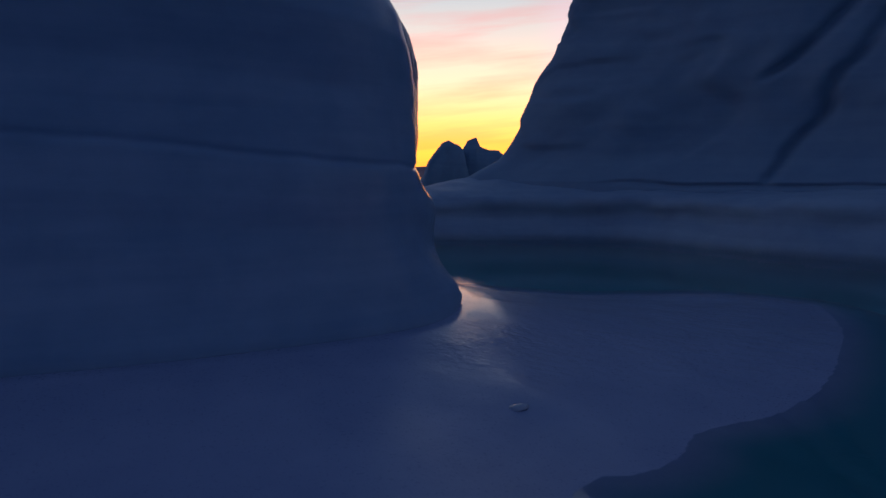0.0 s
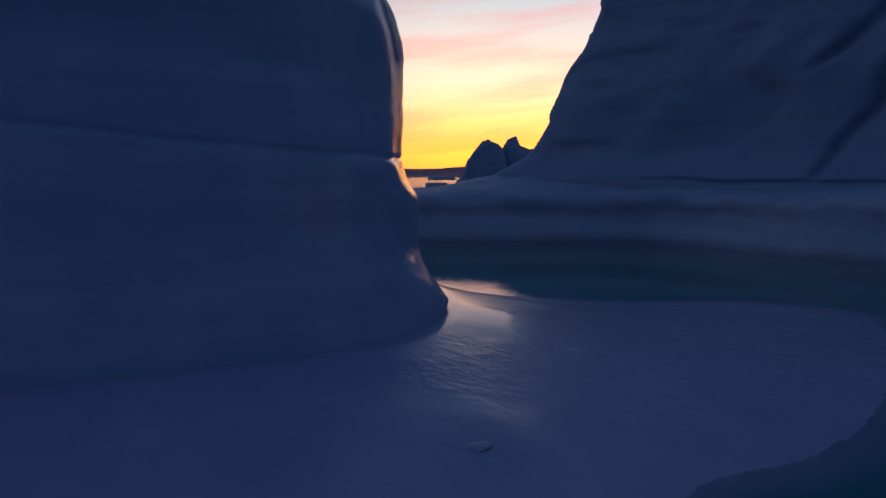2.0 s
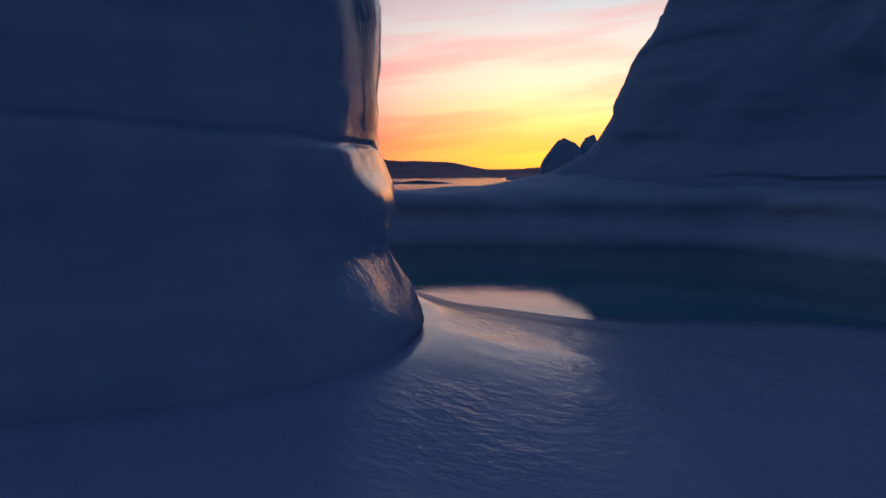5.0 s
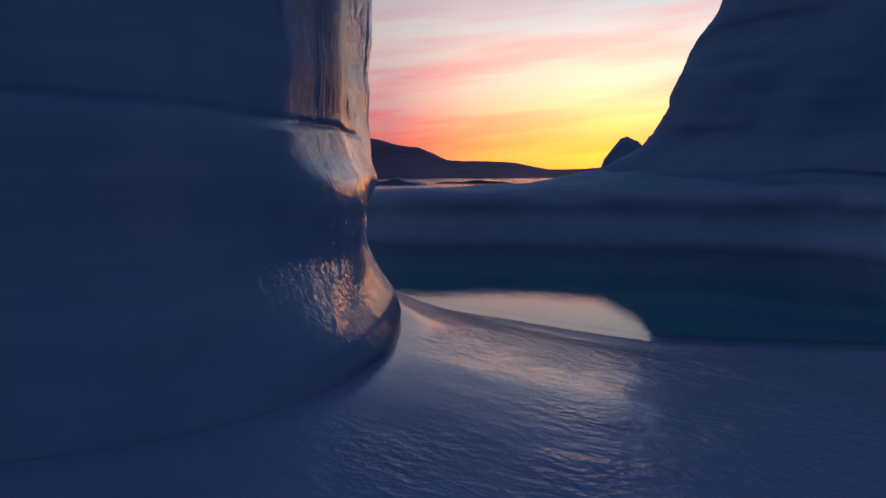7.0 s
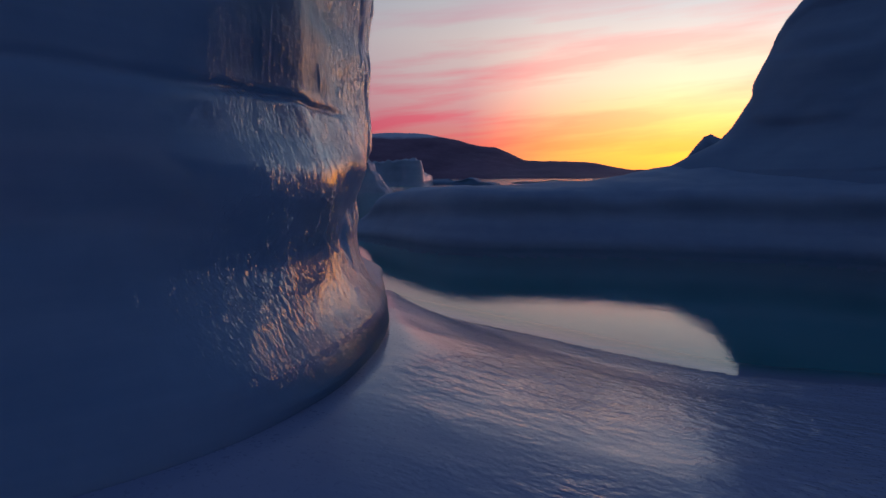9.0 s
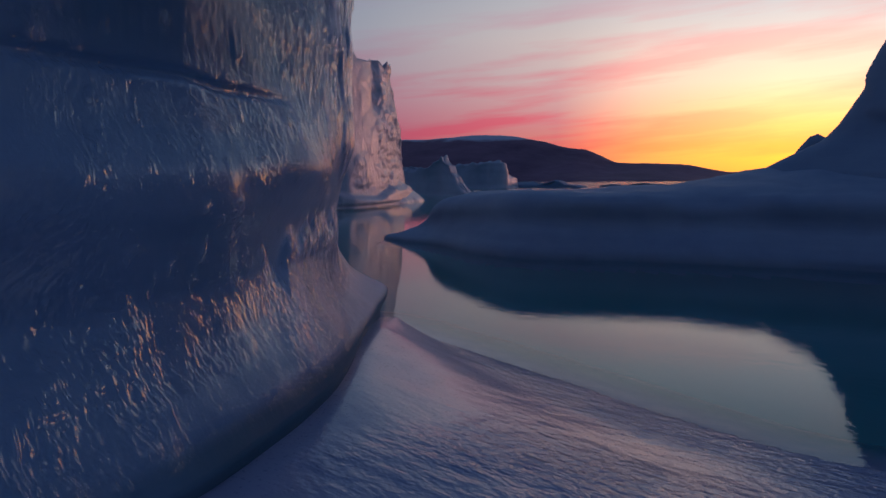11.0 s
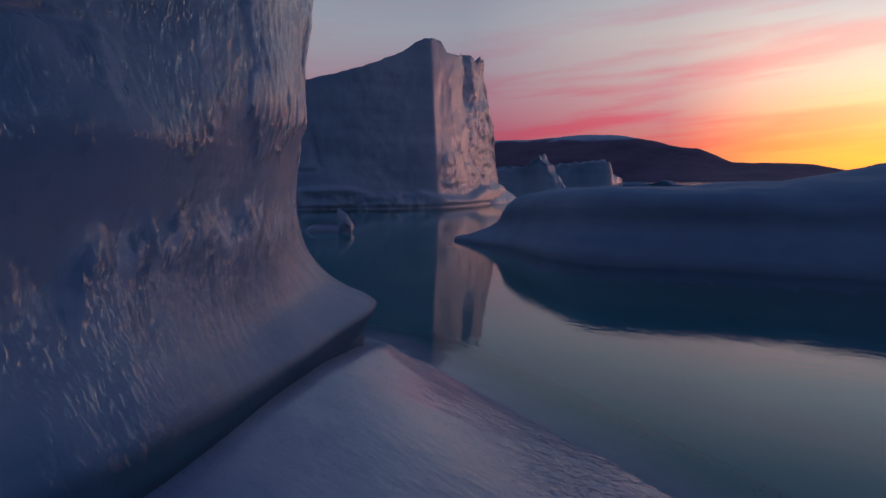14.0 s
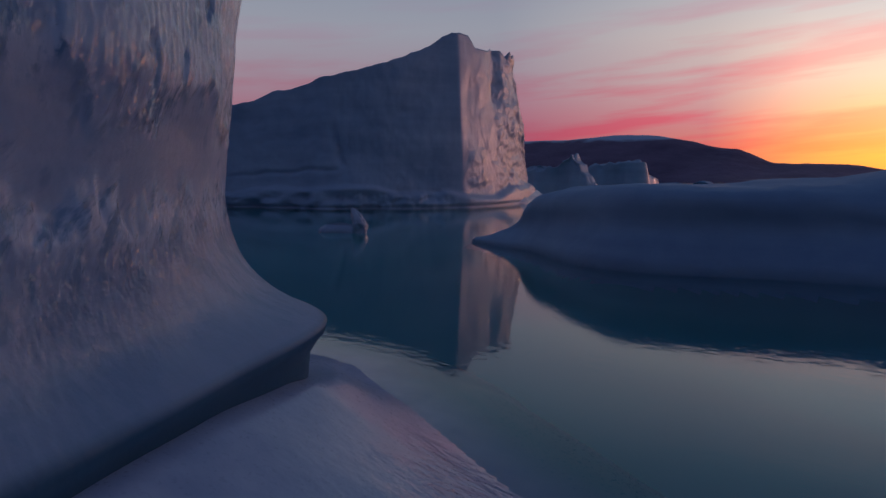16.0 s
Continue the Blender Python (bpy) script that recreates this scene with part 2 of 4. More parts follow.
        glow_patch = math_node(t, "MULTIPLY", pale.outputs["Fac"], ramp(t, [(0.3, (0.45,) * 3), (0.65, (1, 1, 1))], noise_tex(t, (1.3, 1.3, 1.3), 1.0, 5.0, 0.6)))
        # sunken ice fades to teal: light lost in the water, put into its colour
        depth_tint = t.nodes.new("ShaderNodeAttribute")
        depth_tint.attribute_name = "depth_tint"
        dry = mix_col(t, glow_patch, col, (0.60, 0.60, 0.72))
        t.links.new(mix_col(t, depth_tint.outputs["Fac"], dry, (0.011, 0.24, 0.30)), p.inputs["Base Color"])
        wet = t.nodes.new("ShaderNodeAttribute")
        wet.attribute_name = "wet"
        t.links.new(wet.outputs["Fac"], p.inputs["Coat Weight"])
    t.links.new(n, p.inputs["Normal"])
    t.links.new(skin if frost_glow else n, p.inputs["Coat Normal"])
    return m


ICE_WALL = ice_material("blue_wall_ice", (0.17, 0.285, 0.44), (0.30, 0.42, 0.58), 0.42, frost_glow=True, flute=(3.0, 3.0, 1.2), relief=0.006, grain=0.002, coat=0.4, gloss=0.07, spec=0.2, skin_ior=1.65)
ICE_SHELF = ice_material("wet_shelf_ice", (0.21, 0.27, 0.44), (0.35, 0.40, 0.57), 0.30, flute=(1.2, 1.2, 1.2), relief=0.008, grain=0.0012, coat=1.0, ripple=0.10, gloss=0.09)
ICE_SNOW = ice_material("snowy_ice", (0.19, 0.29, 0.41), (0.25, 0.36, 0.47), 0.8, flute=(0.5, 0.5, 0.7), relief=0.05, grain=0.008, coat=0.0)
# the tongue's steep bank gets little sky; the missing light is in its colour
ICE_TONGUE_PALE = ice_material("lightened_tongue_ice", (0.22, 0.31, 0.44), (0.36, 0.47, 0.58), 0.75, flute=(0.35, 0.35, 0.5), relief=0.06, grain=0.006, coat=0.0)
ICE_BERG = ice_material("weathered_berg_ice", (0.31, 0.38, 0.50), (0.56, 0.61, 0.70), 0.42, flute=(1.2, 1.2, 0.5), relief=0.10, grain=0.03, size=2.0, coat=0.2)
ICE_FAR = ice_material("far_berg_ice", (0.30, 0.38, 0.48), (0.58, 0.64, 0.72), 0.5, flute=(0.5, 0.5, 0.2), relief=0.4, grain=0.05, size=4.0, coat=0.1)


def water_material():
    m, t, p = material("sea_water")
    p.inputs["Base Color"].default_value = (0.82, 0.93, 0.96, 1)
    p.inputs["Roughness"].default_value = 0.0
    p.inputs["IOR"].default_value = 1.333
    p.inputs["Transmission Weight"].default_value = 1.0
    n = bump(t, noise_tex(t, (0.25, 0.4, 1.0), 1.0, 2.0, 0.4), 0.25, 0.02)
    n = bump(t, noise_tex(t, (1.8, 3.0, 1.0), 1.0, 3.0, 0.55), 0.3, 0.014, n)
    # the open sea beyond the bergs is ruffled by the wind
    co = t.nodes.new("ShaderNodeTexCoord")
    sep = t.nodes.new("ShaderNodeSeparateXYZ")
    t.links.new(co.outputs["Object"], sep.inputs[0])
    open_sea = math_node(t, "DIVIDE", math_node(t, "SUBTRACT", sep.outputs[1], 150.0), 120.0, True)
    h = math_node(t, "MULTIPLY", noise_tex(t, (0.5, 1.4, 1.0), 1.0, 3.0, 0.6), open_sea)
    n = bump(t, h, 1.0, 0.12, n)
    t.links.new(n, p.inputs["Normal"])
    return m


def deep_material():
    m, t, p = material("deep_teal_water")
    t.links.new(ramp(t, [(0.3, (0.010, 0.29, 0.34)), (0.7, (0.012, 0.36, 0.42))], noise_tex(t, (0.03, 0.03, 0.03), 1.0, 3.0)), p.inputs["Base Color"])
    p.inputs["Roughness"].default_value = 1.0
    return m


def hill_material():
    m, t, p = material("hill_rock_and_snow")
    co = t.nodes.new("ShaderNodeTexCoord")
    sep = t.nodes.new("ShaderNodeSeparateXYZ")
    t.links.new(co.outputs["Object"], sep.inputs[0])
    rock = ramp(t, [(0.3, (0.17, 0.10, 0.15)), (0.7, (0.30, 0.18, 0.24))], noise_tex(t, (0.01, 0.01, 0.03), 1.0, 6.0, 0.65))
    high = math_node(t, "ADD", sep.outputs[2], math_node(t, "MULTIPLY", noise_tex(t, (0.012,) * 3, 1.0, 5.0), 26.0))
    snow = ramp(t, [(0.0, (0, 0, 0)), (1.0, (1, 1, 1))], math_node(t, "DIVIDE", math_node(t, "SUBTRACT", high, 96.0), 6.0, True))
    t.links.new(mix_col(t, snow, rock, (0.62, 0.66, 0.74)), p.inputs["Base Color"])
    p.inputs["Roughness"].default_value = 0.9
    t.links.new(bump(t, noise_tex(t, (0.03, 0.03, 0.05), 1.0, 6.0), 0.6, 6.0), p.inputs["Normal"])
    return m


SEA = water_material()
DEEP = deep_material()
HILL = hill_material()


# ---------------------------------------------------------------- shape helpers
def hash3(i, j, k, seed):
    h = (i * 374761393 + j * 668265263 + k * 2147483647 + seed * 1274126177) & 0xFFFFFFFF
    h = ((h ^ (h >> 13)) * 1274126177) & 0xFFFFFFFF
    return ((h ^ (h >> 16)) & 0xFFFF) / 65535.0


def value_noise(x, y, z, seed=0):
    i, j, k = (np.floor(v).astype(np.int64) for v in (x, y, z))
    u, v, w = (a - b for a, b in zip((x, y, z), (i, j, k)))
    u, v, w = (a * a * a * (a * (a * 6 - 15) + 10) for a in (u, v, w))
    r = 0
    for di in (0, 1):
        for dj in (0, 1):
            for dk in (0, 1):
                r = r + hash3(i + di, j + dj, k + dk, seed) * (u if di else 1 - u) * (v if dj else 1 - v) * (w if dk else 1 - w)
    return r * 2 - 1


def fbm(x, y, z, octaves=4, seed=0, gain=0.5):
    r, a = 0, 1.0
    for o in range(octaves):
        f = 2.03 ** o
        r = r + a * value_noise(x * f + 17.3 * o, y * f + 5.1 * o, z * f + 9.7 * o, seed + o)
        a *= gain
    return r


def scallops(u, v, seed=0):
    """Cupped cells with sharp rims between them: 0 in the cup, 1 on the rim."""
    i, j = np.floor(u).astype(np.int64), np.floor(v).astype(np.int64)
    one, two = np.full(u.shape, 9.0), np.full(u.shape, 9.0)
    for di in (-1, 0, 1):
        for dj in (-1, 0, 1):
            a, b = i + di, j + dj
            d = np.hypot(a + 0.15 + 0.7 * hash3(a, b, a * 0, seed) - u, b + 0.15 + 0.7 * hash3(a, b, a * 0 + 7, seed) - v)
            two = np.where(d < one, one, np.minimum(two, d))
            one = np.minimum(one, d)
    return 1 - np.clip((two - one) * 1.6, 0, 1) ** 0.7


def smooth(a, b, v):
    q = np.clip((v - a) / (b - a), 0, 1)
    return q * q * (3 - 2 * q)


def spline(points, closed=False, per=24):
    """Catmull-Rom curve through plan points."""
    p = np.array(points, float)
    n = len(p)
    out = []
    for i in range(n if closed else n - 1):
        idx = [(i + d) % n if closed else min(max(i + d, 0), n - 1) for d in (-1, 0, 1, 2)]
        a, b, c, d = p[idx]
        for q in np.linspace(0, 1, per, endpoint=False):
            out.append(0.5 * (2 * b + (c - a) * q + (2 * a - 5 * b + 4 * c - d) * q * q + (3 * b - a - 3 * c + d) * q ** 3))
    if not closed:
        out.append(p[-1])
    return np.array(out)


def resample(curve, step):
    """Walk along a curve with a step that depends on the place."""
    seg = np.linalg.norm(np.diff(curve, axis=0), axis=1)
    s = np.concatenate([[0], np.cumsum(seg)])
    out, at = [], 0.0
    while at < s[-1]:
        q = np.array([np.interp(at, s, curve[:, c]) for c in range(curve.shape[1])])
        out.append(q)
        at += step(q)
    return np.array(out)


def plan_normals(p, closed=True, blur=0):
    t = np.roll(p, -1, 0) - np.roll(p, 1, 0)
    if not closed:
        t[0], t[-1] = p[1] - p[0], p[-1] - p[-2]
    n = np.stack([t[:, 1], -t[:, 0]], 1)
    n /= np.linalg.norm(n, axis=1)[:, None] + 1e-9
    for _ in range(blur):
        n = (np.roll(n, 1, 0) + n + np.roll(n, -1, 0)) / 3
    return n / (np.linalg.norm(n, axis=1)[:, None] + 1e-9)


def nearest(px, py, line, values=None):
    """Distance from plan points to a polyline, and what the line carries at the foot point."""
    best = np.full(px.shape, 1e9)
    val = np.zeros(px.shape)
    for i in range(len(line) - 1):
        a, b = line[i], line[i + 1]
        d = b - a
        q = np.clip(((px - a[0]) * d[0] + (py - a[1]) * d[1]) / (d @ d + 1e-12), 0, 1)
        dist = np.hypot(px - a[0] - q * d[0], py - a[1] - q * d[1])
        hit = dist < best
        best = np.where(hit, dist, best)
        if values is not None:
            val = np.where(hit, values[i] + (values[i + 1] - values[i]) * q, val)
    return best, val


def inside(px, py, poly):
    r = np.zeros(px.shape, bool)
    for (x0, y0), (x1, y1) in zip(poly, np.roll(poly, -1, 0)):
        cross = ((y0 > py) != (y1 > py)) & (px < (x1 - x0) * (py - y0) / (y1 - y0 + 1e-12) + x0)
        r ^= cross
    return r


def mesh_object(name, verts, faces, mat, parent=None, label="", soft=True, wear=()):
    me = bpy.data.meshes.new(name)
    me.from_pydata([tuple(map(float, v)) for v in verts], [], [tuple(map(int, f)) for f in faces])
    me.validate()
    me.update()
    if soft:
        me.polygons.foreach_set("use_smooth", [True] * len(me.polygons))
    me.materials.append(mat)
    for key, values in wear:
        me.attributes.new(key, "FLOAT", "POINT").data.foreach_set("value", np.asarray(values, np.float32).ravel())
    ob = new(name, me)
    if parent is not None:
        ob.parent = parent
    if label:
        ob["label"] = label
    return ob


def grid_faces(rows, cols, wrap=False):
    f = []
    for r in range(rows - 1):
        for c in range(cols if wrap else cols - 1):
            d = (c + 1) % cols
            f.append((r * cols + c, r * cols + d, (r + 1) * cols + d, (r + 1) * cols + c))
    return f


def thing(name, label, category, kind="", group=""):
    return tagged(new(name), label, category, group, kind)


# ---------------------------------------------------------------- sea
def build_sea():
    # one flat sheet out to the horizon
    r = 4600.0
    verts = [(-r, -r, 0), (r, -r, 0), (r, r, 0), (-r, r, 0)]
    sea = mesh_object("water", verts, [(0, 1, 2, 3)], SEA, soft=False)
    sea.visible_shadow = False
    # added sheet: its teal stands in for the colour of deep water
    floor = mesh_object("seabed", [(x, y, -9.0) for x, y, _ in verts], [(0, 1, 2, 3)], DEEP, soft=False)
    tagged(floor, "added teal sheet giving the deep water its colour", "seabed", kind="structure")
    tagged(sea, "calm dark teal sea with faint ripples mirroring the sunset", "water", kind="structure")


build_sea()


# ---------------------------------------------------------------- hills beyond the sea
def build_hills():
    xs = np.concatenate([np.arange(-2600, -1000, 60), np.arange(-1000, 300, 7), np.arange(300, 2600, 60)])
    ridge_x = [-2600, -1500, -1100, -860, -760, -640, -560, -480, -440, -400, -365, -336, -270, -208, -165, -129, -60, 0, 80, 200, 400, 1000, 2600]
    ridge_z = [50, 70, 86, 92, 90, 97, 93, 78, 66, 62, 47, 34, 33, 31, 22, 16, 17, 21, 22, 25, 22, 18, 12]
    top = np.interp(xs, ridge_x, ridge_z)
    for _ in range(2):
        top[1:-1] = (top[:-2] + top[1:-1] * 2 + top[2:]) / 4
    ys = np.array([-240, -232, -200, -150, -100, -60, -30, -10, 0, 15, 60, 160, 300])
    prof = np.array([-0.05, 0.04, 0.12, 0.30, 0.55, 0.76, 0.9, 0.98, 1.0, 0.98, 0.85, 0.5, -0.05])
    X, Y = np.meshgrid(xs, ys)
    Z = prof[:, None] * top[None, :]
    rough = fbm(X * 0.012, Y * 0.02, X * 0, 4, 5)
    Z = Z + rough * 5 * np.clip(1 - np.abs(prof[:, None] - 0.5) * 2, 0, 1) + 0.7 * fbm(X * 0.06, Y * 0.05, X * 0, 2, 9) * (prof[:, None] > 0.5)
    Y = Y + 1400 + 30 * fbm(X * 0.004, Y * 0, X * 0, 2, 3) * (prof[:, None] < 0.3)
    v = np.stack([X, Y, Z], -1).reshape(-1, 3)
    hills = mesh_object("backdrop", v, grid_faces(len(ys), len(xs)), HILL)
    tagged(hills, "dark bare hills with a thin snow cap beyond the sea", "hills", kind="structure")


build_hills()


# ---------------------------------------------------------------- near iceberg with its wave-cut wall and shelf
WALL_PLAN = [(-60, 8), (-30, 11), (-14, 14.3), (-7, 16.4), (-2.5, 18.4), (0.1, 20.35), (1.08, 22.3), (1.62, 24.6), (1.35, 26.6), (0.75, 28.4),
             (0.05, 30.1), (-0.7, 31.6), (-1.45, 33.0), (-2.95, 35.0), (-5.0, 36.7), (-12, 38.0), (-30, 39), (-60, 40), (-85, 32), (-85, 16)]
FOOT_PLAN = [(-60, 6.5), (-30, 9.6), (-14, 13.0), (-7, 15.1), (-2.5, 17.2), (1.0, 19.5), (2.5, 22.0), (2.75, 24.4), (2.45, 26.7), (1.9, 28.5),
             (1.0, 30.4), (0.15, 32.0), (-0.75, 33.8), (-2.5, 37.0), (-6.0, 38.4), (-12, 39.4), (-30, 40.5), (-60, 41.5), (-86.5, 32), (-86.5, 16)]
# (height, share of the way from wall line to foot line, step out from the wall line)
PROFILE_FACE = [(-4, 1.1, 0), (1.2, 1.0, 0), (1.7, 0.85, 0), (2.2, 0.65, 0), (3.0, 0.32, 0.02), (4.0, 0.0, 0.06), (4.8, 0, 0.04), (5.6, 0, -0.08), (6.3, 0, -0.22), (7.0, 0, -0.4),
                (8, 0, -0.6), (10, 0, -0.6), (11, 0, -1.0), (12.4, 0, -1.9), (14, 0, -2.9), (17, 0, -5.5), (19, 0, -9), (20, 0, -12)]
PROFILE_NOSE = [(-4, 1.0, 0), (1.2, 0.86, 0), (1.6, 0.93, 0), (2.0, 1.02, 0), (2.15, 1.0, 0), (2.22, 0.93, 0), (2.3, 0.9, 0), (2.7, 0.55, 0), (3.1, 0.25, 0), (3.4, 0.06, 0), (4.0, 0, 0.0), (4.5, 0, 0.08), (4.9, 0, 0.18), (5.1, 0, 0.14),
                (5.5, 0, 0.0), (6.2, 0, -0.26), (6.6, 0, -0.34), (8, 0, -0.5), (10, 0, -0.5), (11, 0, -0.8), (12.4, 0, -1.6), (14, 0, -2.4), (17, 0, -5), (19, 0, -9), (20, 0, -12)]
PROFILE_TIP = [(-4, 0.5, 0), (1.0, 0.76, 0), (1.3, 0.77, 0), (1.55, 0.86, 0), (1.75, 1.0, 0), (1.85, 0.97, 0), (2.0, 0.85, 0), (2.3, 0.6, 0), (2.7, 0.36, 0), (3.2, 0.16, 0.0), (3.8, 0.03, -0.02), (4.3, 0, 0.0), (5, 0, 0.06), (5.5, 0, 0.16),
               (6.5, 0, 0.24), (7.5, 0, 0.36), (9, 0, 0.4), (11, 0, 0.0), (13, 0, -0.9), (15, 0, -2.2), (17, 0, -5), (19, 0, -9), (20, 0, -12)]


# how far the wall swells out or stands back, station by station along it (its y), at these heights
SWELL_Z = [1.2, 1.6, 1.95, 2.3, 2.7, 3.2, 3.8, 4.4, 4.9, 5.4, 6.1, 7.0, 8.3, 9.6, 11.0]
SWELL = [(22.5, [0] * 15),
         (25.0, [0, 0.06, -0.27, -0.40, -0.24, -0.04, 0.08, 0.09, -0.08, -0.33, -0.37, -0.15, -0.11, -0.23, -0.33]),
         (27.0, [0, -0.02, -0.26, -0.40, -0.26, -0.05, 0.10, 0.19, 0.05, -0.13, -0.06, 0.10, 0.25, 0.26, 0.28]),
         (29.5, [0, 0.01, -0.21, -0.34, -0.23, -0.06, 0.10, 0.25, 0.38, 0.28, 0.28, 0.27, 0.40, 0.47, 0.58]),
         (32.0, [0, -0.05, -0.25, -0.39, -0.30, -0.16, 0.05, 0.21, 0.29, 0.39, 0.32, 0.25, 0.37, 0.47, 0.66]),
         (34.3, [0, -0.05, -0.33, -0.49, -0.36, -0.28, -0.10, -0.02, 0.0, 0.04, 0.0, 0.05, 0.18, 0.34, 0.55]),
         (36.3, [0, 0.10, -0.40, -0.41, -0.40, -0.35, -0.30, -0.25, -0.25, -0.30, -0.34, -0.32, -0.17, 0.06, 0.37])]


def swell(y, z):
    levels = [np.interp(z, SWELL_Z, row) for _, row in SWELL]
    at = np.interp(y, [q for q, _ in SWELL], np.arange(len(SWELL)))
    r = 0 * z
    for i, level in enumerate(levels):
        r = r + level * (lambda q: q * q * (3 - 2 * q))(np.clip(1 - np.abs(at - i), 0, 1))
    return r


def wall_curve():
    curve = np.hstack([spline(WALL_PLAN, closed=True), spline(FOOT_PLAN, closed=True)])
    curve = np.vstack([curve, curve[:1]])

    def step(q):
        x, y = q[:2]
        if -3.6 < x and 24.5 < y < 35.8:
            return 0.05
        if -4 < x and 19 < y < 37:
            return 0.09
        if -15 < x:
            return 0.2
        return 1.5
    return resample(curve, step)


def wall_weights(p):
    """How far along the wall: smooth face, nose, or tip side."""
    x, y = p[:, 0], p[:, 1]
    front = (x > -60) & (x < 3)
    to_nose = smooth(20.5, 24.5, y)
    to_tip = smooth(28.8, 32.0, y)
    away = smooth(-4, -14, x) * (y > 30)
    return to_nose, to_tip, away, front


def build_near_berg():
    berg = thing("iceberg", "tall blue iceberg wall with wave-cut bands above a wet ice shelf", "iceberg", group="icebergs")
    both = wall_curve()
    p, foot = both[:, :2], both[:, 2:]
    n = plan_normals(p, blur=14)
    to_nose, to_tip, away, _ = wall_weights(p)
    zs = np.concatenate([np.arange(-4, 0.8, 0.8), np.arange(0.8, 7.6, 0.05), np.arange(7.6, 13, 0.14), np.arange(13, 20.01, 0.5)])
    pf, pn, pt = (np.array(q) for q in (PROFILE_FACE, PROFILE_NOSE, PROFILE_TIP))
    # bands climb slowly along the smooth face
    lift = np.where(p[:, 1] < 24, np.clip((24 - p[:, 1]) * 0.06 + np.clip(-p[:, 0], 0, 20) * 0.03, 0, 1.4), 0)
    Z = np.repeat(zs[:, None], len(p), 1)
    zl = Z - lift[None, :] * smooth(2.0, 5.0, Z)

    def blend(c):
        of, on, ot = (np.interp(zl, q[:, 0], q[:, c]) for q in (pf, pn, pt))
        r = of * (1 - to_nose) + on * to_nose
        return r * (1 - to_tip) + ot * to_tip
    flare, off = blend(1), blend(2)
    off_swell = swell(np.repeat(p[:, 1][None, :], len(zs), 0), Z) * (p[:, 0] > -9)[None, :] * smooth(17, 12, Z)
    off = off + off_swell
    # the profiles run into one another without kinks above the lip
    soft_flare, soft_off = flare.copy(), off.copy()
    for _ in range(14):
        for q in (soft_flare, soft_off):
            q[1:-1] = (q[:-2] + 2 * q[1:-1] + q[2:]) / 4
    calm_z = smooth(1.8, 2.15, Z) * smooth(9, 7, Z)
    flare, off = flare + (soft_flare - flare) * calm_z, off + (soft_off - off) * calm_z
    X = p[:, 0][None, :] + 0 * Z
    Y = p[:, 1][None, :] + 0 * Z
    # broad swells and thin layer lines
    keep = smooth(0.9, 2.4, Z)
    off = off + 0.16 * fbm(X * 0.12, Y * 0.12, Z * 0.25, 3, 11) * keep
    off = off + 0.010 * fbm(X * 0.03, Y * 0.03, zl * 1.6, 3, 61) * keep
    along = np.concatenate([[0], np.cumsum(np.linalg.norm(np.diff(p, axis=0), axis=1))])[None, :] + 0 * Z
    # one long crack: a shallow groove along the smooth face that opens round the nose
    gap = Z - 6.1 - 0.04 * fbm(along * 0.6, Z * 0, Z * 0, 3, 13) - 0.085 * np.clip(0.3 - X, 0, 8) * (Y < 24)
    open_crack = smooth(23.2, 25.6, Y) * (1 - smooth(28.2, 29.6, Y)) * (X > -12)
    off = off - 0.12 * np.exp(-(gap / 0.06) ** 2) * open_crack
    off = off - 0.09 * np.exp(-(gap / 0.11) ** 2) * smooth(-14, -5, X) * (Y < 25) * (1 - open_crack)
    # melt runnels and cells on the side that looks out to sea, with a clear undercut band between
    rise = smooth(26.5, 31, Y)
    rough = smooth(22.2, 23.8, Y - 1.3 * smooth(4.0, 5.2, Z) + 0.6 * fbm(along * 0.8, Z * 0.7, Z * 0, 3, 63)) * (X > -12)
    low = Z - 0.62 * rise + 0.22 * fbm(along * 1.5, Z * 0, Z * 0, 3, 5) + 0.14 * fbm(along * 5.0, Z * 2.0, Z * 0, 2, 9)
    high = Z - 0.15 * rise + 0.5 * fbm(along * 1.1, Z * 0, Z * 0, 3, 8)
    above = smooth(4.75, 5.0, high)
    under = 1 - smooth(3.25, 3.5, low)
    sway = 0.5 * fbm(along * 0.4, Z * 0.4, Z * 0, 3, 21)
    lean = along - 0.35 * Z * (1 - smooth(3.2, 5.0, Z)) + sway
    far = np.maximum(smooth(28.3, 31.8, Y), 0.75 * smooth(6.2, 6.7, Z))
    cells = scallops(lean * 4.6 + 0.5 * sway, Z * 3.0 + 0.8 * sway, 31)
    small = scallops(lean * 9.0, Z * 5.5 - sway, 41)
    reeds = scallops(along * 5.0 + 0.8 * sway, Z * 1.7 + 0.6 * sway, 45)
    # flakes of frosted ice standing proud of the clear ice
    flake = fbm(along * 1.9 + sway, Z * 0.7, Z * 0, 4, 33)
    plate = smooth(-0.10, 0.12, flake + 0.35 * smooth(30, 33, Y) - 0.1 + 0.08 * smooth(6.5, 9, Z))
    patch = 0.3 + 0.7 * smooth(-0.25, 0.3, fbm(along * 0.7, Z * 0.5, Z * 0, 3, 65))
    amp = patch * rough * keep * (0.14 + 0.86 * far)
    foot_relief = 0.009 * cells + 0.006 * small + 0.022 * fbm(along * 1.2, Z * 0.8, Z * 0, 3, 55)
    top_relief = 0.016 * reeds + 0.006 * small + 0.05 * plate * (0.1 + 0.9 * far) + 0.025 * fbm(along * 0.9, Z * 0.4, Z * 0, 3, 51) * far
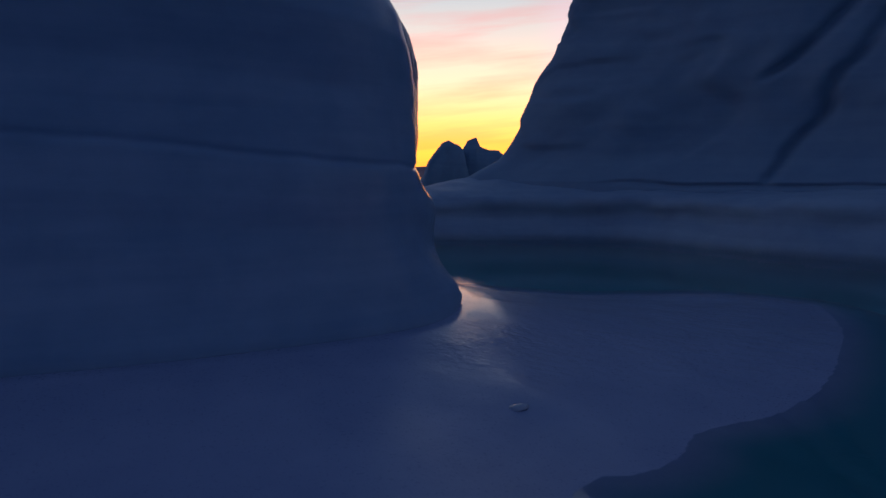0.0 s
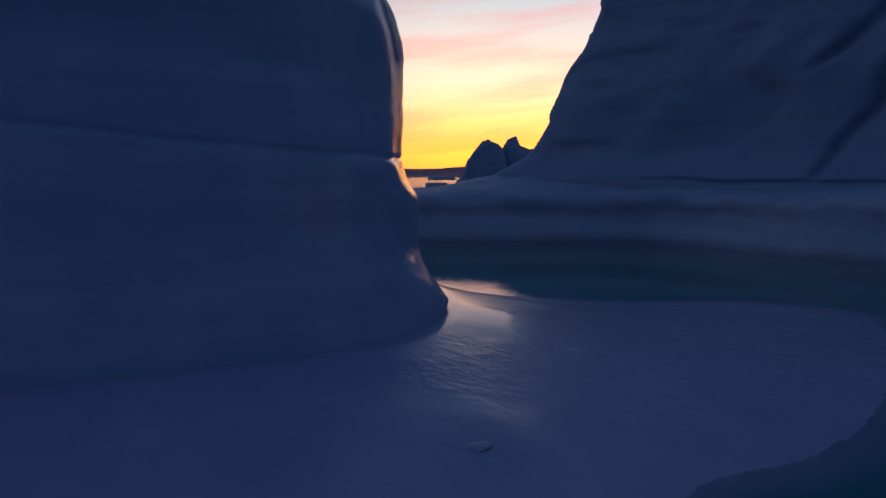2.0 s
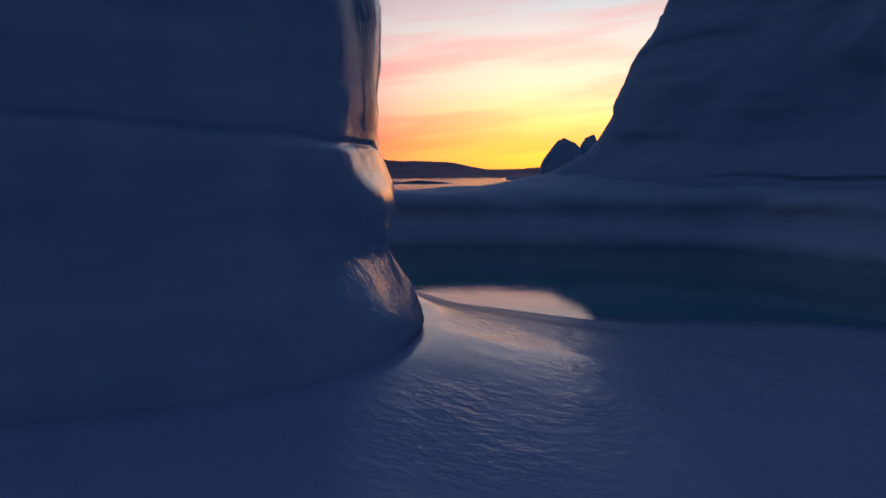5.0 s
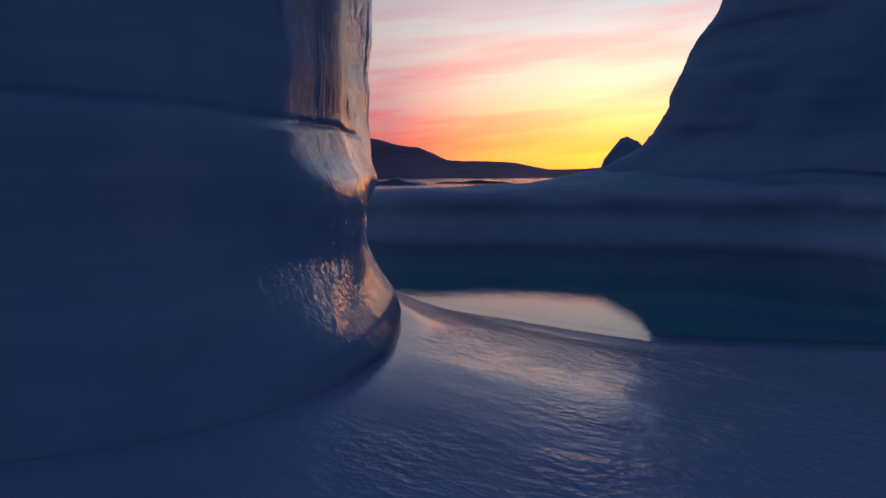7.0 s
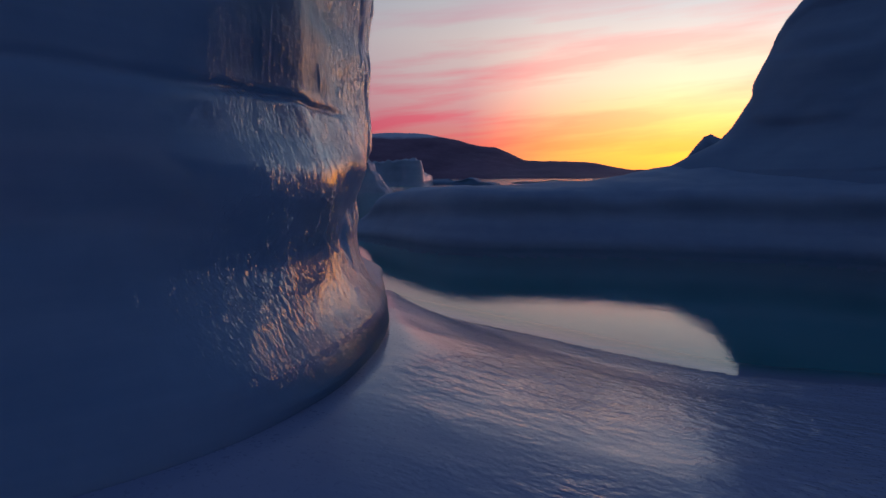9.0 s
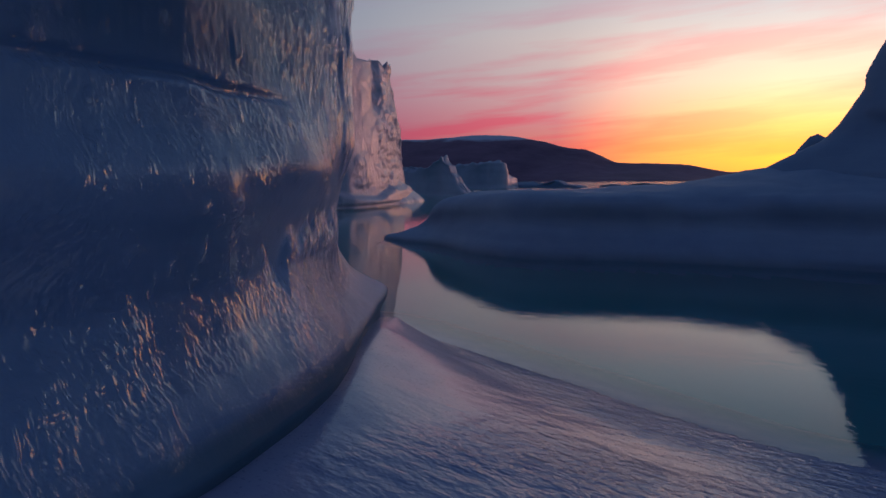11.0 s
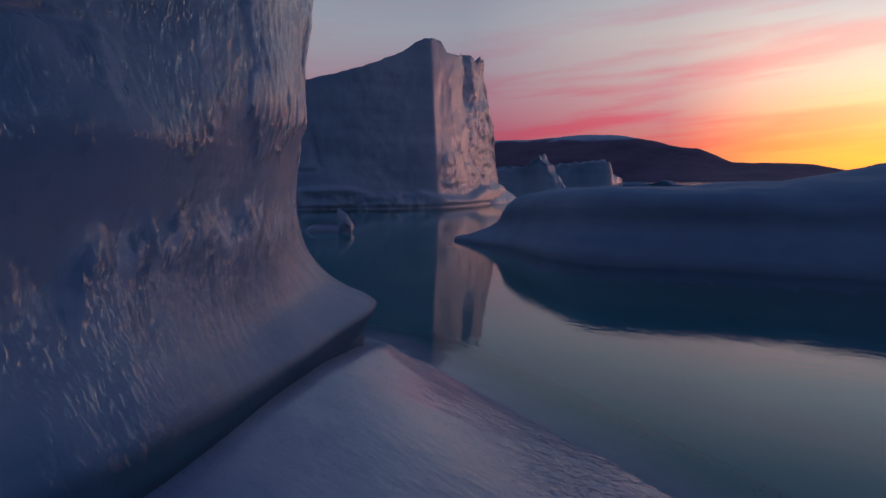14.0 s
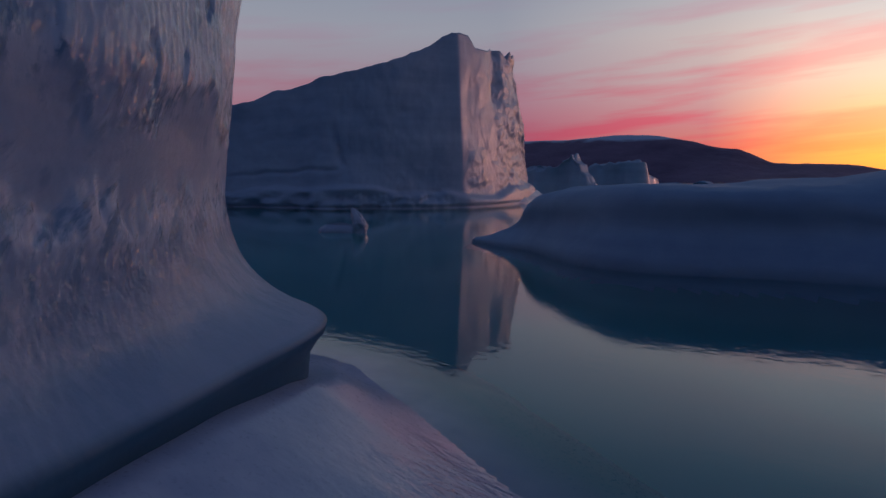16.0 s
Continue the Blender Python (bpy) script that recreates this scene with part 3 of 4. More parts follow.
    off = off + amp * (under * foot_relief + above * (top_relief - 0.02) + (1 - under) * (1 - above) * 0.006 * small)
    # the battered foot stands proud of the undercut band, with a ragged shoulder
    off = off + 0.16 * rough * smooth(27.4, 29.0, Y) * smooth(34.5, 31.5, Y) * (X > -12) * (smooth(3.45, 2.95, low) - 0.4) * keep * smooth(5.5, 4.5, Z)
    # frost, plus light painted into the undercut band as paler colour
    frost_glow = np.clip(smooth(25.8, 30.4, Y - 1.2 * smooth(4.5, 5.2, Z) + 1.2 * fbm(along * 0.8, Z * 0.5, Z * 0, 3, 57)) * (X > -12) * (0.55 * under + above * (0.5 + 0.5 * plate) + 0.75 * (1 - under) * (1 - above) * smooth(25.5, 30.0, Y)), 0, 1)
    # flaked ice: strong below the undercut at the nose, dying out downwards on the seaward side; torn plates above
    calm = smooth(28.8, 31.0, Y) * smooth(3.0, 2.3, low)
    torn = 0.45 + 0.55 * smooth(-0.25, 0.2, fbm(along * 0.9, Z * 0.6, Z * 0, 3, 59))
    spots = smooth(0.55, 0.75, fbm(along * 5.0, Z * 4.0, Z * 0, 2, 69))
    battered = np.clip(rough * keep * (0.9 * under * (0.55 + 0.45 * smooth(2.1, 2.9, Z)) * (1 - 0.35 * calm) + above * (0.6 + 0.3 * smooth(6.1, 6.7, Z)) * (0.3 + 0.7 * smooth(28.6, 30.2, Y)) + 0.04) * torn * (0.5 * smooth(25.6, 24.6, Y) + 0.04 * above + 0.003 + 0.96 * smooth(27.7, 29.0, Y)) + 0.4 * rough * spots * (1 - under), 0, 1)
    # the rims of the bands are the most broken
    rim = np.exp(-((low - 3.2) / 0.35) ** 2) + np.exp(-((high - 5.0) / 0.3) ** 2)
    battered = np.clip(battered + 0.8 * rim * rough * smooth(27.8, 29.4, Y) * smooth(-0.1, 0.2, fbm(along * 2.2, Z * 1.2, Z * 0, 3, 67)), 0, 1)
    frost_glow = np.clip(frost_glow + 0.5 * rim * rough * smooth(28.2, 29.8, Y) * smooth(0.0, 0.25, fbm(along * 2.2, Z * 1.2, Z * 0, 3, 67)), 0, 1)
    # the glow caught along the shoulder is painted in as paler ice
    frost_glow = np.clip(frost_glow + 0.7 * np.exp(-((low - 3.15) / 0.35) ** 2) * smooth(27.8, 29.6, Y) * (X > -12) * smooth(-0.3, 0.2, fbm(along * 1.3, Z * 1.0, Z * 0, 3, 73)) - 0.3 * smooth(2.6, 2.0, Z), 0, 1)
    out = foot - p
    V = np.stack([X + n[:, 0][None, :] * off + out[:, 0][None, :] * flare, Y + n[:, 1][None, :] * off + out[:, 1][None, :] * flare, Z], -1)
    faces = grid_faces(len(zs), len(p), True)
    last = (len(zs) - 1) * len(p)
    faces.append(tuple(range(last, last + len(p))))
    # clear: painted darkening below the lip and over the sky-lit upper nose
    mesh_object("ice_wall", V.reshape(-1, 3), faces, ICE_WALL, berg, "smooth blue ice wall with fluted, undercut bands", wear=[("frost_glow", frost_glow), ("clear", np.clip((0.12 * smooth(4.4, 5.3, Z) + 0.4 * smooth(6.0, 6.6, Z)) * rough * (1 - smooth(29.5, 31.5, Y)) + 0.9 * smooth(2.0, 1.8, Z + 0.12 * smooth(29, 33, Y)) * smooth(23, 26, Y) * (X > -12), 0, 1)), ("battered", battered), ("u", along + 0.5 * sway + 0.3 * Z * (1 - smooth(3.2, 5.0, Z))), ("v", Z + 0.3 * sway), ("wet", np.clip(0.25 + 0.75 * smooth(21.5, 24.5, Y) * (X > -12), 0, 1) * (0.02 + 0.98 * smooth(1.7, 2.0, Z)) * (1 - 0.5 * smooth(3.0, 2.2, low) * smooth(28.3, 30.3, Y)) * (1 - 0.5 * smooth(2.5, 2.1, Z)) * (1 - 0.65 * smooth(3.35, 3.6, low) * (1 - above) * smooth(26.3, 28.3, Y)) * (1 - 0.72 * smooth(6.0, 6.6, Z) * smooth(29.5, 27.5, Y)))])
    build_shelf(berg, foot)


SHELF_EDGE = [(-5.5, 39.8), (-3.2, 38.9), (-1.0, 37.9), (1.4, 36.7), (3.7, 35.6), (5.8, 34.5), (7.6, 33.7), (9.4, 33.3), (12, 33.5), (16, 33.6), (19.0, 31), (17.5, 26),
              (14.2, 20.9), (11.5, 17.5), (9.9, 16.1), (8.7, 15.6), (7.7, 15.0), (7.0, 13.8), (5.8, 12.9), (4.6, 12.2), (2.5, 8.5), (0, 3), (-4, -4), (-12, -9), (-34, -9), (-34, 12), (-20, 30), (-9, 38.5)]


def ice_chip(x, y, z):
    """A flat splinter of ice on the shelf."""
    a = np.linspace(0, 2 * math.pi, 14, endpoint=False)
    rows = []
    for h, r in ((-0.03, 1.0), (0.02, 1.04), (0.06, 0.86), (0.085, 0.4)):
        wob = 1 + 0.25 * fbm(np.cos(a) * 2 + 3, np.sin(a) * 2, a * 0 + h * 6, 2, 97)
        rows.append(np.stack([x + 0.24 * r * wob * np.cos(a), y + 0.13 * r * wob * np.sin(a), z + h + 0.03 * np.cos(a)], -1))
    n = len(a)
    faces = grid_faces(4, n, True) + [tuple(range(3 * n, 4 * n))]
    ob = mesh_object("ice_chip", np.vstack(rows), faces, ICE_BERG)
    tagged(ob, "small pale splinter of ice lying on the shelf", "ice chip")


def build_shelf(berg, foot):
    step = 0.15
    xs = np.arange(-30, 34, step)
    ys = np.arange(-12, 49, step)
    X, Y = np.meshgrid(xs, ys)
    edge = spline(SHELF_EDGE, closed=True, per=6)
    ring = np.vstack([edge, edge[:1]])
    d, _ = nearest(X, Y, ring)
    d = np.where(inside(X, Y, edge), d, -d)
    d = d + (0.05 + 0.15 * smooth(24, 16, Y)) * fbm(X * 0.3, Y * 0.3, X * 0, 2, 71)
    line = foot[(foot[:, 0] > -45) & (foot[:, 1] < 38.2)][::4]
    rim_y = [-5, 14, 16, 18.7, 21.3, 25, 27.5, 29.6, 31.3, 33.5, 35.6, 36.9, 38]
    rim_z = [1.4, 1.4, 1.4, 1.4, 1.4, 1.42, 1.42, 1.45, 1.44, 1.34, 1.12, 0.82, 0.45]
    w, rim = nearest(X, Y, line, np.interp(line[:, 1], rim_y, rim_z))
    w = np.where(inside(X, Y, np.vstack([line, [(-45, 30)]])), -w, w)
    away = np.maximum(w + 0.2 * smooth(28, 31, Y), 0)
    reach = np.clip(d, 0, 99)
    share = reach / (reach + np.maximum(away - 0.35, 0) + 0.01)
    bank = rim * share ** 1.3
    # under the sea the shelf runs on as a gentle ledge, then drops away
    below = -0.03 - 0.05 * np.abs(d) - 0.32 * np.maximum(-d - 0.6, 0) ** 2 * (1.0 - 0.95 * smooth(27, 17, Y))
    Z = np.where(d > 0, 0.0, below) + bank
    Z = np.maximum(Z, -9.3)
    live = smooth(0.0, 3.5, d)
    Z = Z + live * (0.06 * fbm(X * 0.3, Y * 0.3, X * 0, 2, 81) + 0.004 * fbm(X * 2.0, Y * 2.0, X * 0, 2, 83)) * smooth(0.3, 1.5, away)
    # the rippled stretch towards the sea
    wet = smooth(11.0, 5.0, d + 2.5 * fbm(X * 0.35, Y * 0.35, X * 0, 3, 89)) * (0.55 + 0.45 * smooth(-0.3, 0.3, fbm(X * 0.7, Y * 0.7, X * 0, 2, 91))) * smooth(-0.2, 0.8, d) * smooth(0.1, 1.2 + 4.0 * smooth(27, 31, Y), away) * smooth(16, 22, Y) * (1 - 0.8 * smooth(28.5, 31.5, Y) * smooth(1.4, 2.6, d))
    Z = Z - 0.5 * smooth(-1.1, -1.6, w)
    v = np.stack([X, Y, Z], -1).reshape(-1, 3)
    f = np.array(grid_faces(len(ys), len(xs)))
    use = (Z.reshape(-1)[f] > -9.2).any(1) & (w.reshape(-1)[f] > -1.9).any(1)
    f = f[use]
    ids, inv = np.unique(f, return_inverse=True)
    k = np.argmin((X - 3.57) ** 2 + (Y - 15.4) ** 2)
    ice_chip(X.flat[k], Y.flat[k], Z.flat[k])
    mesh_object("ice_shelf", v[ids], inv.reshape(-1, 4), ICE_SHELF, berg, "wet rippled ice shelf sloping into the sea", wear=[("depth_tint", (smooth(0.1, -1.5, d) * smooth(5, 13, Y)).reshape(-1)[ids]), ("pale", (smooth(28, 31.5, Y) * smooth(4.5, 0.6, away + 0.6 * fbm(X * 0.8, Y * 0.8, X * 0, 3, 95))).reshape(-1)[ids]), ("ripple", (0.05 + 0.95 * wet).reshape(-1)[ids]), ("wet", np.clip(0.1 + 0.65 * smooth(20.5, 26, Y) + 0.55 * np.exp(-((X - 3.3) / 1.0) ** 2 - ((Y - 17.4) / 1.3) ** 2), 0, smooth(-0.3, 0.1, d) * (1 - 0.6 * smooth(28, 31, Y) * smooth(3.0, 0.8, away))).reshape(-1)[ids])])


build_near_berg()


# ---------------------------------------------------------------- opposite iceberg: tall cliff and low tongue
CLIFF_PLAN = [(4.5, 72), (9, 69), (15, 66), (30, 60), (50, 51), (75, 42), (110, 44), (120, 75), (90, 110), (45, 112), (26, 96), (11, 80)]
CLIFF_Z = [-3, 4.0, 5.2, 6.2, 7.3, 8.2, 10.2, 14.6, 17, 23.3, 30, 37, 40]
CLIFF_IN = [-2, -0.5, 0.3, 2.0, 4.0, 4.8, 6.05, 7.8, 9.3, 11.8, 15.4, 20, 24]
TONGUE_EDGE = [(-22, 67.6), (-19.5, 66), (-16, 64), (-10.5, 60.3), (-7, 59.3), (-2, 60.3), (3, 61.2), (9, 61.8), (16, 61), (22, 57), (27, 50), (35, 43), (50, 36), (80, 30),
               (110, 36), (110, 80), (60, 100), (20, 96), (8, 86), (-2, 79), (-10, 74.5), (-17, 70.5)]


def build_far_berg():
    berg = thing("iceberg", "steep dark iceberg cliff above a low rounded ice tongue", "iceberg", group="icebergs")
    curve = spline(CLIFF_PLAN, closed=True)
    p = resample(np.vstack([curve, curve[:1]]), lambda q: 0.35 if (q[1] < 80 and q[0] < 70) else 2.0)
    n = plan_normals(p, blur=30)
    zs = np.concatenate([np.arange(-3, 3, 1.0), np.arange(3, 4.2, 0.3), np.arange(4.2, 6.0, 0.1), np.arange(6.0, 26, 0.3), np.arange(26, 40.1, 1.0)])
    Z = np.repeat(zs[:, None], len(p), 1)
    X, Y = p[:, 0][None, :] + 0 * Z, p[:, 1][None, :] + 0 * Z
    inn = np.interp(Z, CLIFF_Z, CLIFF_IN)
    left = 1 - 0.6 * smooth(10, 60, X)
    off = 0 * Z
    off = off + smooth(4, 8, Z) * (0.9 * fbm(X * 0.09, Y * 0.09, Z * 0.10, 3, 101) + 0.10 * fbm(X * 0.4, Y * 0.4, Z * 0.4, 3, 103))
    # small chips on the skyline
    off = off + smooth(5, 8, Z) * (0.30 * np.clip(fbm(X * 0.2, Y * 0.2, Z * 0.55, 2, 107), 0, 1) * (0.3 + 0.7 * smooth(22, 12, X)) + 0.25 * smooth(0.15, 0.25, fbm(X * 0.1, Y * 0.1, Z * 0.33, 3, 111)) * smooth(13, 9, X))
    # long level crack at the foot, and two slanting fissures
    off = off - 0.4 * np.exp(-((Z - 5.0 - 0.15 * fbm(X * 0.2, Y * 0.2, Z * 0, 2, 109)) / 0.2) ** 2) * smooth(16, 19, X)
    for seed, heights, places in ((36, [4.4, 8, 13.5, 18.3, 21, 30], [30.8, 30.0, 30.9, 32.7, 35.0, 41.0]), (40, [14, 15, 18, 20.7, 30], [25.2, 25.7, 27.5, 29.6, 37.0])):
        gap = (X - np.interp(Z, heights, places) + 0.5 * fbm(Z * 0.35, Z * 0, Z * 0, 3, seed)) / (0.35 + 0.02 * Z)
        off = off - 1.2 * np.exp(-gap ** 2) * smooth(heights[0], heights[0] + 1.5, Z) * (Y < 80)
    # shallow hollows flaked off the face
    off = off - 0.5 * smooth(0.1, 0.2, fbm(X * 0.09 - Z * 0.04, Y * 0.05, Z * 0.07, 2, 113)) * smooth(6, 8, Z) * smooth(14, 20, X)
    V = np.stack([X + inn * left + n[:, 0][None, :] * off, Y + 0.3 * inn * smooth(96, 70, Y) + n[:, 1][None, :] * off, Z], -1)
    faces = grid_faces(len(zs), len(p), True)
    last = (len(zs) - 1) * len(p)
    faces.append(tuple(range(last, last + len(p))))
    mesh_object("ice_cliff", V.reshape(-1, 3), faces, ICE_SNOW, berg, "shaded blue ice cliff with slanting fissures")

    step = 0.24
    xs, ys = np.arange(-24, 66, step), np.arange(30, 92, step)
    X, Y = np.meshgrid(xs, ys)
    edge = spline(TONGUE_EDGE, closed=True, per=8)
    d, _ = nearest(X, Y, np.vstack([edge, edge[:1]]))
    d = np.where(inside(X, Y, edge), d, -d)
    d = d + 0.25 * fbm(X * 0.2, Y * 0.2, X * 0, 2, 121) + 0.45 * fbm(X * 0.12, Y * 0.12, X * 0, 2, 127) * smooth(1.0, 3.0, d)
    rise = np.interp(d, [-3, -0.9, -0.3, 0.0, 0.3, 0.8, 1.3, 1.8, 2.1, 2.6, 3.0, 3.6, 4.5, 7.0, 10.5, 14, 24],
                     [-9, -5, -2.0, -0.3, 0.35, 0.95, 1.55, 2.0, 2.4, 3.0, 3.5, 3.95, 4.25, 4.5, 4.7, 4.9, 5.4])
    wave = 0.25 * fbm(X * 0.1, Y * 0.16, X * 0, 3, 123) * smooth(1, 5, d)
    rise = np.where(rise > 0, rise * (0.45 + 0.49 * smooth(-22, -11, X) + 0.06 * smooth(2, 9, X)), rise)
    Z = rise + wave + (0.10 * fbm(X * 0.35, Y * 0.5, X * 0, 3, 125) + 0.03 * fbm(X * 1.2, Y * 1.2, X * 0, 2, 129)) * smooth(0.3, 2, d)
    # an apron climbs to the cliff
    Z = Z + 1.0 * smooth(-1.5, 6, X) * smooth(65, 72, Y) * smooth(90, 82, Y)
    # wave-cut notch at the waterline, under a lip
    gy, gx = np.gradient(d, step)
    push = np.interp(d, [0, 0.3, 0.8, 1.3, 1.8, 2.1, 2.6, 3.0, 3.6, 4.5, 7.0, 9.0], [0, 0.55, 0.65, 0.7, 0.85, 1.1, 1.65, 1.9, 2.0, 1.7, 0.6, 0])
    v = np.stack([X - gx * push, Y - gy * push, Z], -1).reshape(-1, 3)
    f = np.array(grid_faces(len(ys), len(xs)))
    f = f[(Z.reshape(-1)[f] > -2.9).any(1)]
    ids, inv = np.unique(f, return_inverse=True)
    mesh_object("ice_tongue", v[ids], inv.reshape(-1, 4), ICE_TONGUE_PALE, berg, "low smooth snowy ice tongue, lightened overall")


build_far_berg()


# ---------------------------------------------------------------- block iceberg across the channel
def loft_berg(name, plan, levels, mat, parent, label="", seed=0, fine=0.8, rough=0.5, vertical=0.25, cap=None, dz=0.6, mask=None):
    """A berg block: a plan outline drawn up through (height, inset) levels, with a roof height that may follow the plan."""
    curve = spline(plan, closed=True, per=16)
    p = resample(np.vstack([curve, curve[:1]]), lambda q: fine)
    n = plan_normals(p, blur=4)
    lv = np.array(levels)
    zs = np.arange(lv[0, 0], lv[-1, 0] + 1e-6, dz)
    q = (zs - lv[0, 0]) / (lv[-1, 0] - lv[0, 0])
    roof = np.full(len(p), lv[-1, 0]) if cap is None else cap(p)
    Z = lv[0, 0] + q[:, None] * (roof[None, :] - lv[0, 0])
    X, Y = p[:, 0][None, :] + 0 * Z, p[:, 1][None, :] + 0 * Z
    off = -np.interp(Z, lv[:, 0], lv[:, 1])
    along = np.concatenate([[0], np.cumsum(np.linalg.norm(np.diff(p, axis=0), axis=1))])[None, :] + 0 * Z
    worn = 1.0 if mask is None else mask(X, Y, Z)
    off = off + rough * (0.6 * fbm(X * 0.1, Y * 0.1, Z * 0.1, 3, seed) + worn * (1.1 * fbm(along * 0.3, Z * vertical, Z * 0, 4, seed + 7) + 0.45 * scallops(along * 0.5 + 0.8 * fbm(along * 0.2, Z * 0.2, Z * 0, 2, seed + 3), Z * 0.33, seed + 9) - 0.2))
    V = np.stack([X + n[:, 0][None, :] * off, Y + n[:, 1][None, :] * off, Z], -1)
    faces = grid_faces(len(zs), len(p), True)
    last = (len(zs) - 1) * len(p)
    verts = list(V.reshape(-1, 3))
    verts.append(V[-1].mean(0) + np.array([0, 0, 0.2]))
    for i in range(len(p)):
        faces.append((last + i, last + (i + 1) % len(p), len(verts) - 1))
    return mesh_object(name, verts, faces, mat, parent, label)


def build_block_berg():
    berg = thing("iceberg", "huge flat-topped block iceberg with one face glowing pink", "iceberg", group="icebergs")
    corner = np.array([-56.6, 112.6])
    turn = math.radians(15.8)
    back = corner + 36 * np.array([-math.sin(turn), math.cos(turn)])
    plan = [(-120, 80), (-112, 83.5), (-100, 87), (-92, 89.4), (-84, 91.7), (-76, 94.0), (-69.0, 95.8), (-63.4, 100.7), (-60.0, 106.2), (-57.9, 110.1), tuple(corner)]
    belly = np.array([math.cos(turn), math.sin(turn)])
    plan += [tuple(corner + q * (back - corner) + 8.0 * q * (1 - q) * belly) for q in (0.05, 0.12, 0.25, 0.4, 0.55, 0.7, 0.85, 1.0)]
    plan += [(-72, 150), (-90, 146), (-110, 130), (-124, 100)]
    curve = np.vstack([spline(plan[:11], per=8), spline(plan[10:], per=8), plan[:1]])
    p = resample(curve, lambda q: 0.2 if (q[0] > -72 and 96 < q[1] < 150) else 0.6)
    for _ in range(30):
        near_corner = smooth(4.5, 1.5, np.hypot(p[:, 0] - corner[0], p[:, 1] - corner[1]))[:, None]
        p = p + (0.5 * (np.roll(p, 1, 0) + np.roll(p, -1, 0)) - p) * near_corner * 0.5
    n = plan_normals(p, blur=8)
    deep = (p[:, 1] - corner[1]) / math.cos(turn)
    onside = (deep > -0.2) & (p[:, 0] > -70)
    def roof_slope(q):
        return np.interp(q[:, 0] + 0.35 * (q[:, 1] - 114), [-118, -92, -87, -80, -74, -66.5, -63, -60.3, -58.5], [12.6, 15.9, 17.1, 18.4, 19.5, 21.0, 22.6, 24.7, 26.2])
    slope = roof_slope(p)
    slope = slope + 0.25 * fbm(p[:, 0] * 0.35, p[:, 1] * 0.35, p[:, 0] * 0, 3, 207)
    teeth = np.interp(deep - 2.5, [0, 1.5, 2.2, 3.3, 8, 10, 12, 15.2, 16.5, 18.0, 18.6, 18.9, 19.4, 20.0, 21.0, 22.3, 22.8, 24.2, 28, 31, 33],
                      [26.2, 26.2, 25.6, 24.6, 24.8, 25.6, 25.7, 26.0, 25.4, 24.4, 25.6, 26.7, 25.6, 25.2, 26.1, 26.4, 24.0, 19.0, 11, 6.0, 3.0])
    roof = np.where(onside, teeth, slope)
    roof = np.where((p[:, 1] > 144) & (p[:, 0] < -66.5), np.interp(p[:, 0], [-90, -72, -66], [11, 5, 3]), roof)
    for _ in range(5):
        roof = roof + (0.5 * (np.roll(roof, 1) + np.roll(roof, -1)) - roof) * smooth(2.5, 1.0, np.abs(deep - 0.5)) * (p[:, 0] > -64)
    rows = 100
    q = np.linspace(0, 1, rows)
    Z = -2 + q[:, None] * (roof[None, :] + 2)
    X, Y = p[:, 0][None, :] + 0 * Z, p[:, 1][None, :] + 0 * Z
    along = np.concatenate([[0], np.cumsum(np.linalg.norm(np.diff(p, axis=0), axis=1))])[None, :] + 0 * Z
    side = np.clip(onside[None, :] + 0 * Z, 0, 1)
    # calm side: smooth, standing back above a wave-washed foot
    shelf_z = 2.4 + 0.9 * fbm(along * 0.12, Z * 0, Z * 0, 3, 203)
    off = -1.2 * smooth(-0.6, 0.2, Z - shelf_z) - 0.06 * Z
    calm = 1 - smooth(-5.0, -0.5, deep)[None, :] * (p[:, 0] > -72)[None, :]
    off = off + calm * (0.5 * fbm(X * 0.07, Y * 0.07, Z * 0.1, 3, 201) * smooth(2, 6, Z) + 0.10 * fbm(X * 0.5, Y * 0.5, Z * 0.5, 3, 205))
    off = off + calm * 0.8 * fbm(along * 0.35, Z * 0.6, Z * 0, 4, 209) * smooth(3.2, 1.5, Z)
    off = off - 0.7 * np.exp(-((Z - 0.15) / 0.25) ** 2)
    # a crack that drops down the calm side and runs off level
    cx = -69.2 + 1.2 * smooth(12.5, 7, Z) + 0.4 * fbm(Z * 0.5, Z * 0, Z * 0, 2, 211)
    drop = np.exp(-((X - cx) / 0.45) ** 2) * smooth(5.6, 6.6, Z) * smooth(13.5, 11, Z)
    level = np.exp(-((Z - 5.7 - 0.05 * (X + 69) - 0.3 * fbm(X * 0.3, Y * 0, Z * 0, 2, 213)) / 0.3) ** 2) * smooth(-67.5, -69, X) * smooth(-92, -80, X)
    off = off - (1 - side) * (0.55 * drop + 0.35 * level)
    # broken side: large plates, crumbling towards its low far end
    into = np.clip(deep, 0, 40)[None, :] + 0 * Z
    wander = 1.5 * fbm(along * 0.12, Z * 0.1, Z * 0, 3, 215)
    plates = fbm(along * 0.07 + 0.3 * wander, Z * 0.13, Z * 0, 2, 217)
    step = smooth(0.0, 0.15, fbm((along + 0.3 * Z) * 0.11 + 0.3 * wander, Z * 0.17, Z * 0, 3, 229))
    crumble = smooth(0.25, 0.9, into / 24 + 0.75 * (1 - Z / 24) - 0.25 + 0.35 * fbm(along * 0.2, Z * 0.2, Z * 0, 3, 231))
    chips = fbm(along * 0.5 + wander, Z * 0.8, Z * 0, 4, 219)
    grit = scallops(along * 0.65 + 2 * wander, Z * 0.9 + wander, 225)
